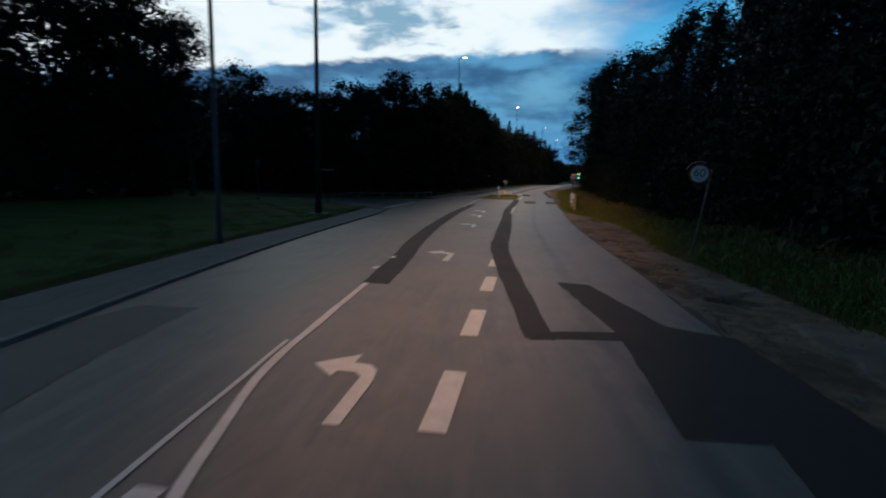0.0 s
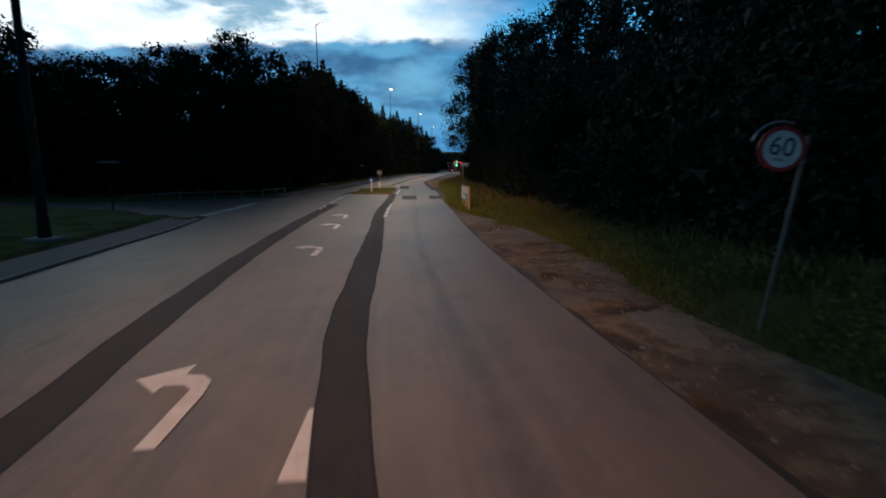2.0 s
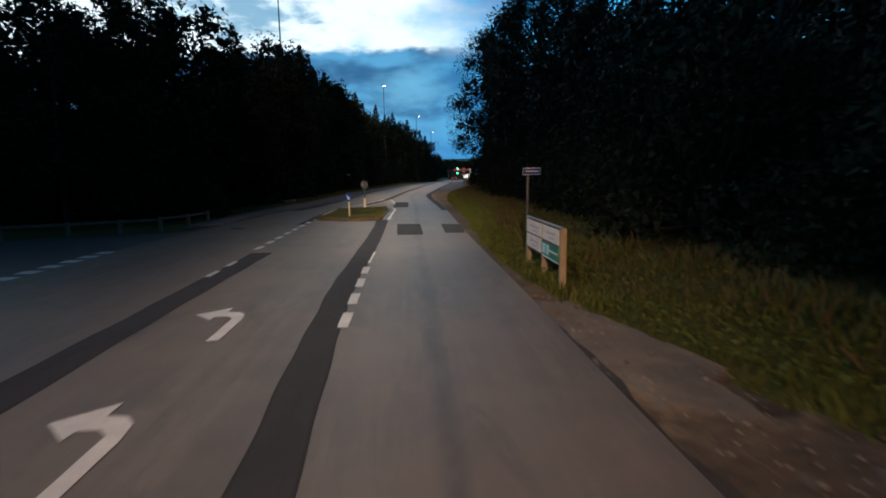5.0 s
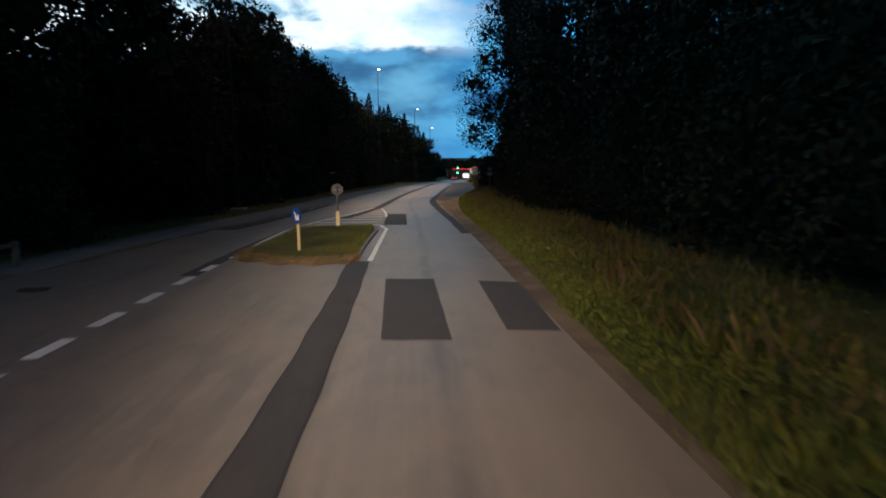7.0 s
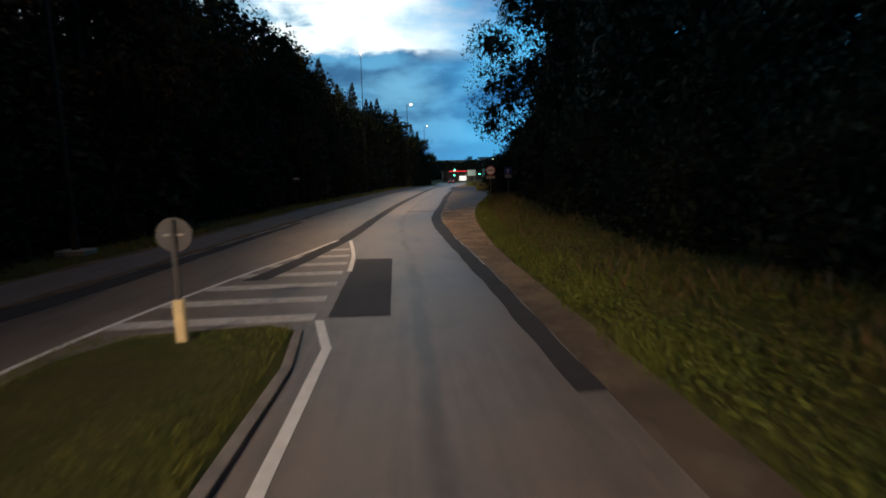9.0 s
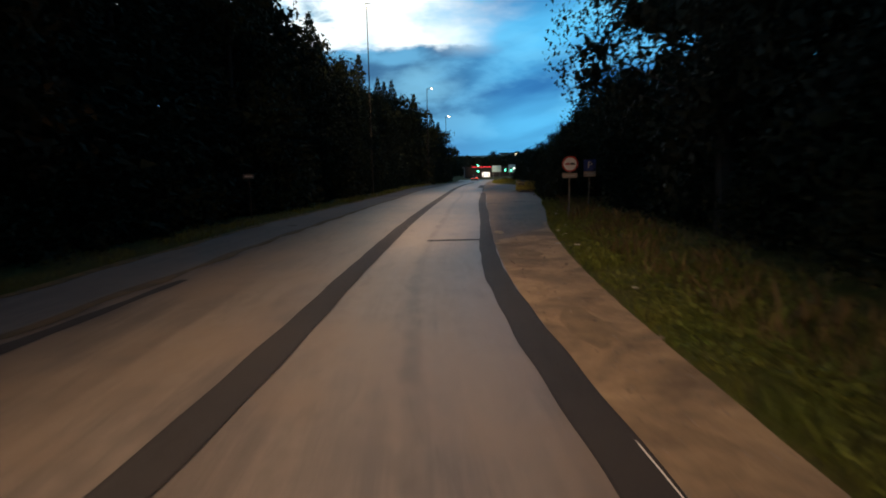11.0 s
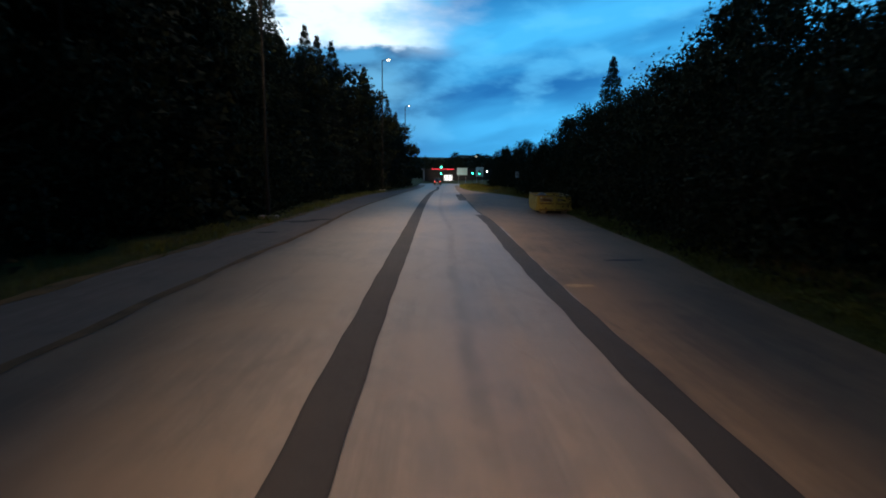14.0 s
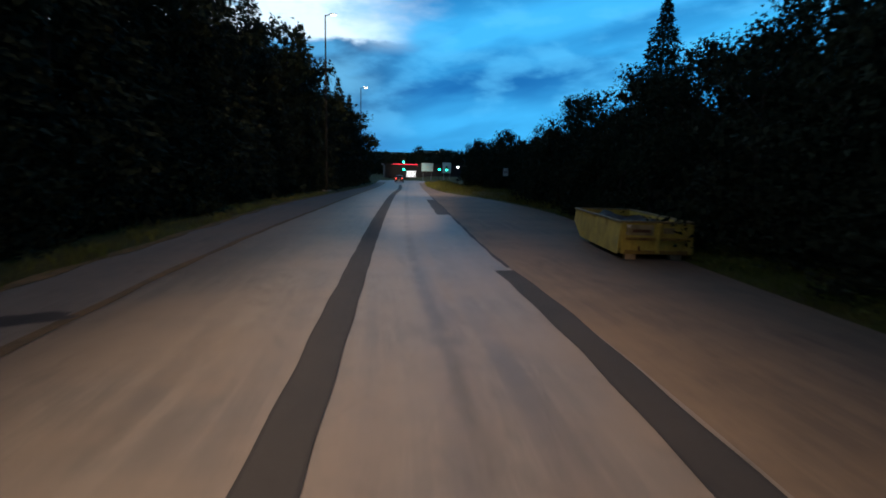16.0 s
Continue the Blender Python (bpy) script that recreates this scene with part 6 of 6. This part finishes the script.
# ---- grass ----
def grass(name, n_, xs_of, y0, y1, tall, mat, label, seed, zfun=None):
    rnd = np.random.default_rng(seed)
    y_ = rnd.uniform(y0, y1, n_)
    x_ = xs_of(y_, rnd)
    z_ = terrain(x_, y_) if zfun is None else zfun(x_, y_)
    patchy = 0.55 + 0.6 * np.clip(np.sin(x_ * 1.7 + np.sin(y_ * 0.8) * 1.5) * np.sin(y_ * 1.1) + 0.5, 0, 1.3)
    h_ = tall * rnd.uniform(0.4, 1.15, n_) * patchy
    a = rnd.uniform(0, 6.283, n_)
    lean = rnd.normal(size=(n_, 2)) * 0.35 * h_[:, None]
    wd = np.clip(h_ * 0.06, 0.006, 0.03)
    base = np.stack([x_, y_, z_ - 0.02], 1)
    o = np.stack([np.cos(a) * wd, np.sin(a) * wd, 0 * a], 1)
    tip = base + np.stack([lean[:, 0], lean[:, 1], h_ + 0.02], 1)
    midp = base * 0.45 + tip * 0.55 + np.stack([0 * a, 0 * a, 0.10 * h_], 1)
    v = np.stack([base - o, base + o, midp + o * 0.7, tip], 1).reshape(-1, 3)
    me = bpy.data.meshes.new(name)
    me.vertices.add(4 * n_)
    me.vertices.foreach_set("co", v.ravel())
    me.loops.add(4 * n_)
    me.loops.foreach_set("vertex_index", np.arange(4 * n_))
    me.polygons.add(n_)
    me.polygons.foreach_set("loop_start", np.arange(0, 4 * n_, 4))
    me.polygons.foreach_set("loop_total", np.full(n_, 4))
    me.materials.append(mat)
    me.update()
    me.validate()
    return tagged(new(name, me), label, "grass", kind="stuff")


grass("verge_grass", 54000, lambda y, r: gravel_right(y) - 0.05 + np.abs(r.normal(size=len(y))) * 2.0, 4, 60, 0.19, BLADE, "rough green grass on the near verge", 1)
grass("verge_grass", 46000, lambda y, r: gravel_right(y) + 0.10 + np.abs(r.normal(size=len(y))) * 1.7, 60, 130, 0.17, BLADE, "rough green grass on the near verge", 2)
grass("dry_grass", 12000, lambda y, r: gravel_right(y) + 0.9 + np.abs(r.normal(size=len(y))) * 1.9, 6, 110, 0.34, BLADE_DRY, "tall dry stalks in the verge", 3)
grass("verge_grass", 16000, lambda y, r: gravel_right(y) + 0.1 + r.uniform(0, 1, len(y)) * (1.5 + 3.5 * smooth(y, 138, 150)), 130, 212, 0.30, BLADE, "rough grass beyond the lay-by", 7)
grass("far_verge_grass", 17000, lambda y, r: path_left(y) + 0.1 - np.abs(r.normal(size=len(y))) * 1.0, 48, 150, 0.18, BLADE, "grass at the foot of the far wood", 4)
grass("lawn", 26000, lambda y, r: path_left(y) - 0.05 - r.uniform(0, 1, len(y)) ** 1.5 * 7, 4, 30.5, 0.08, LAWN_BLADE, "short lawn behind the footpath", 5)


def island_x(y, r):
    return -2.65 + r.uniform(-1, 1, len(y)) * 1.45


grass("island_grass", 11000, island_x, 49.2, 56.4, 0.075, BLADE, "short turf on the traffic island", 6, lambda x, y: 0.105 + 0 * x)

grass("island_dry_grass", 5200, lambda y, r: -2.75 + r.uniform(-1, 1, len(y)) * 1.5, 48.55, 50.4, 0.055, BLADE_DRY, "trodden dry grass at the island's front", 8, lambda x, y: 0.085 + 0.02 * (y - 48.5))

rnd_w = np.random.default_rng(91)
wy = rnd_w.uniform(5, 118, 60000)
wx = gravel_right(wy) + 0.1 + np.abs(rnd_w.normal(size=len(wy))) * 1.3
keep_w = np.sin(wx * 2.3 + 1.3 * np.sin(wy * 0.6)) * np.sin(wy * 1.4 + wx) > -0.35
wx, wy = wx[keep_w], wy[keep_w]
wz = terrain(wx, wy) + rnd_w.uniform(0.02, 0.20, len(wx))
weeds_me = leaf_mesh("verge_weeds", np.stack([wx, wy, wz], 1), rnd_w.uniform(0.018, 0.048, len(wx)), WEED, rnd_w, 0.1)
tagged(new("verge_weeds", weeds_me), "low leafy weeds among the verge grass", "weeds", kind="stuff")

# loose stones on the gravel, each a small uneven lump
rnd_s = np.random.default_rng(17)
m_s = 1700
sy = np.concatenate([rnd_s.uniform(4, 33, 1100), rnd_s.uniform(58, 88, 600)])
sx = edge_right(sy) + 0.1 + rnd_s.uniform(0, 1, m_s) * (gravel_right(sy) - edge_right(sy) + 0.2)
sr = rnd_s.uniform(0.008, 0.028, m_s) * np.where(rnd_s.uniform(0, 1, m_s) > 0.93, 2.0, 1.0)
corners = np.array([(1, 0, 0), (0, 1, 0), (-1, 0, 0), (0, -1, 0), (0, 0, 1), (0, 0, -1)], float)
sv_ = (np.stack([sx, sy, sr * 0.3 - 0.012], 1)[:, None, :] + corners[None] * sr[:, None, None] * rnd_s.uniform(0.6, 1.3, (m_s, 6, 1)) * np.array([1, 1, 0.65])).reshape(-1, 3)
tri_ = [(0, 1, 4), (1, 2, 4), (2, 3, 4), (3, 0, 4), (1, 0, 5), (2, 1, 5), (3, 2, 5), (0, 3, 5)]
sf_ = [(6 * q + a, 6 * q + b, 6 * q + c) for q in range(m_s) for a, b, c in tri_]
STONE = material("stone", ((0.28, 0.23, 0.18), (0.17, 0.14, 0.11)), 0.9, 6.0, 0.2, island=0.8)
tagged(new("loose_stones", mesh_of("loose_stones", sv_.tolist(), sf_, STONE)), "loose pale stones scattered over the gravel", "stones", kind="stuff")
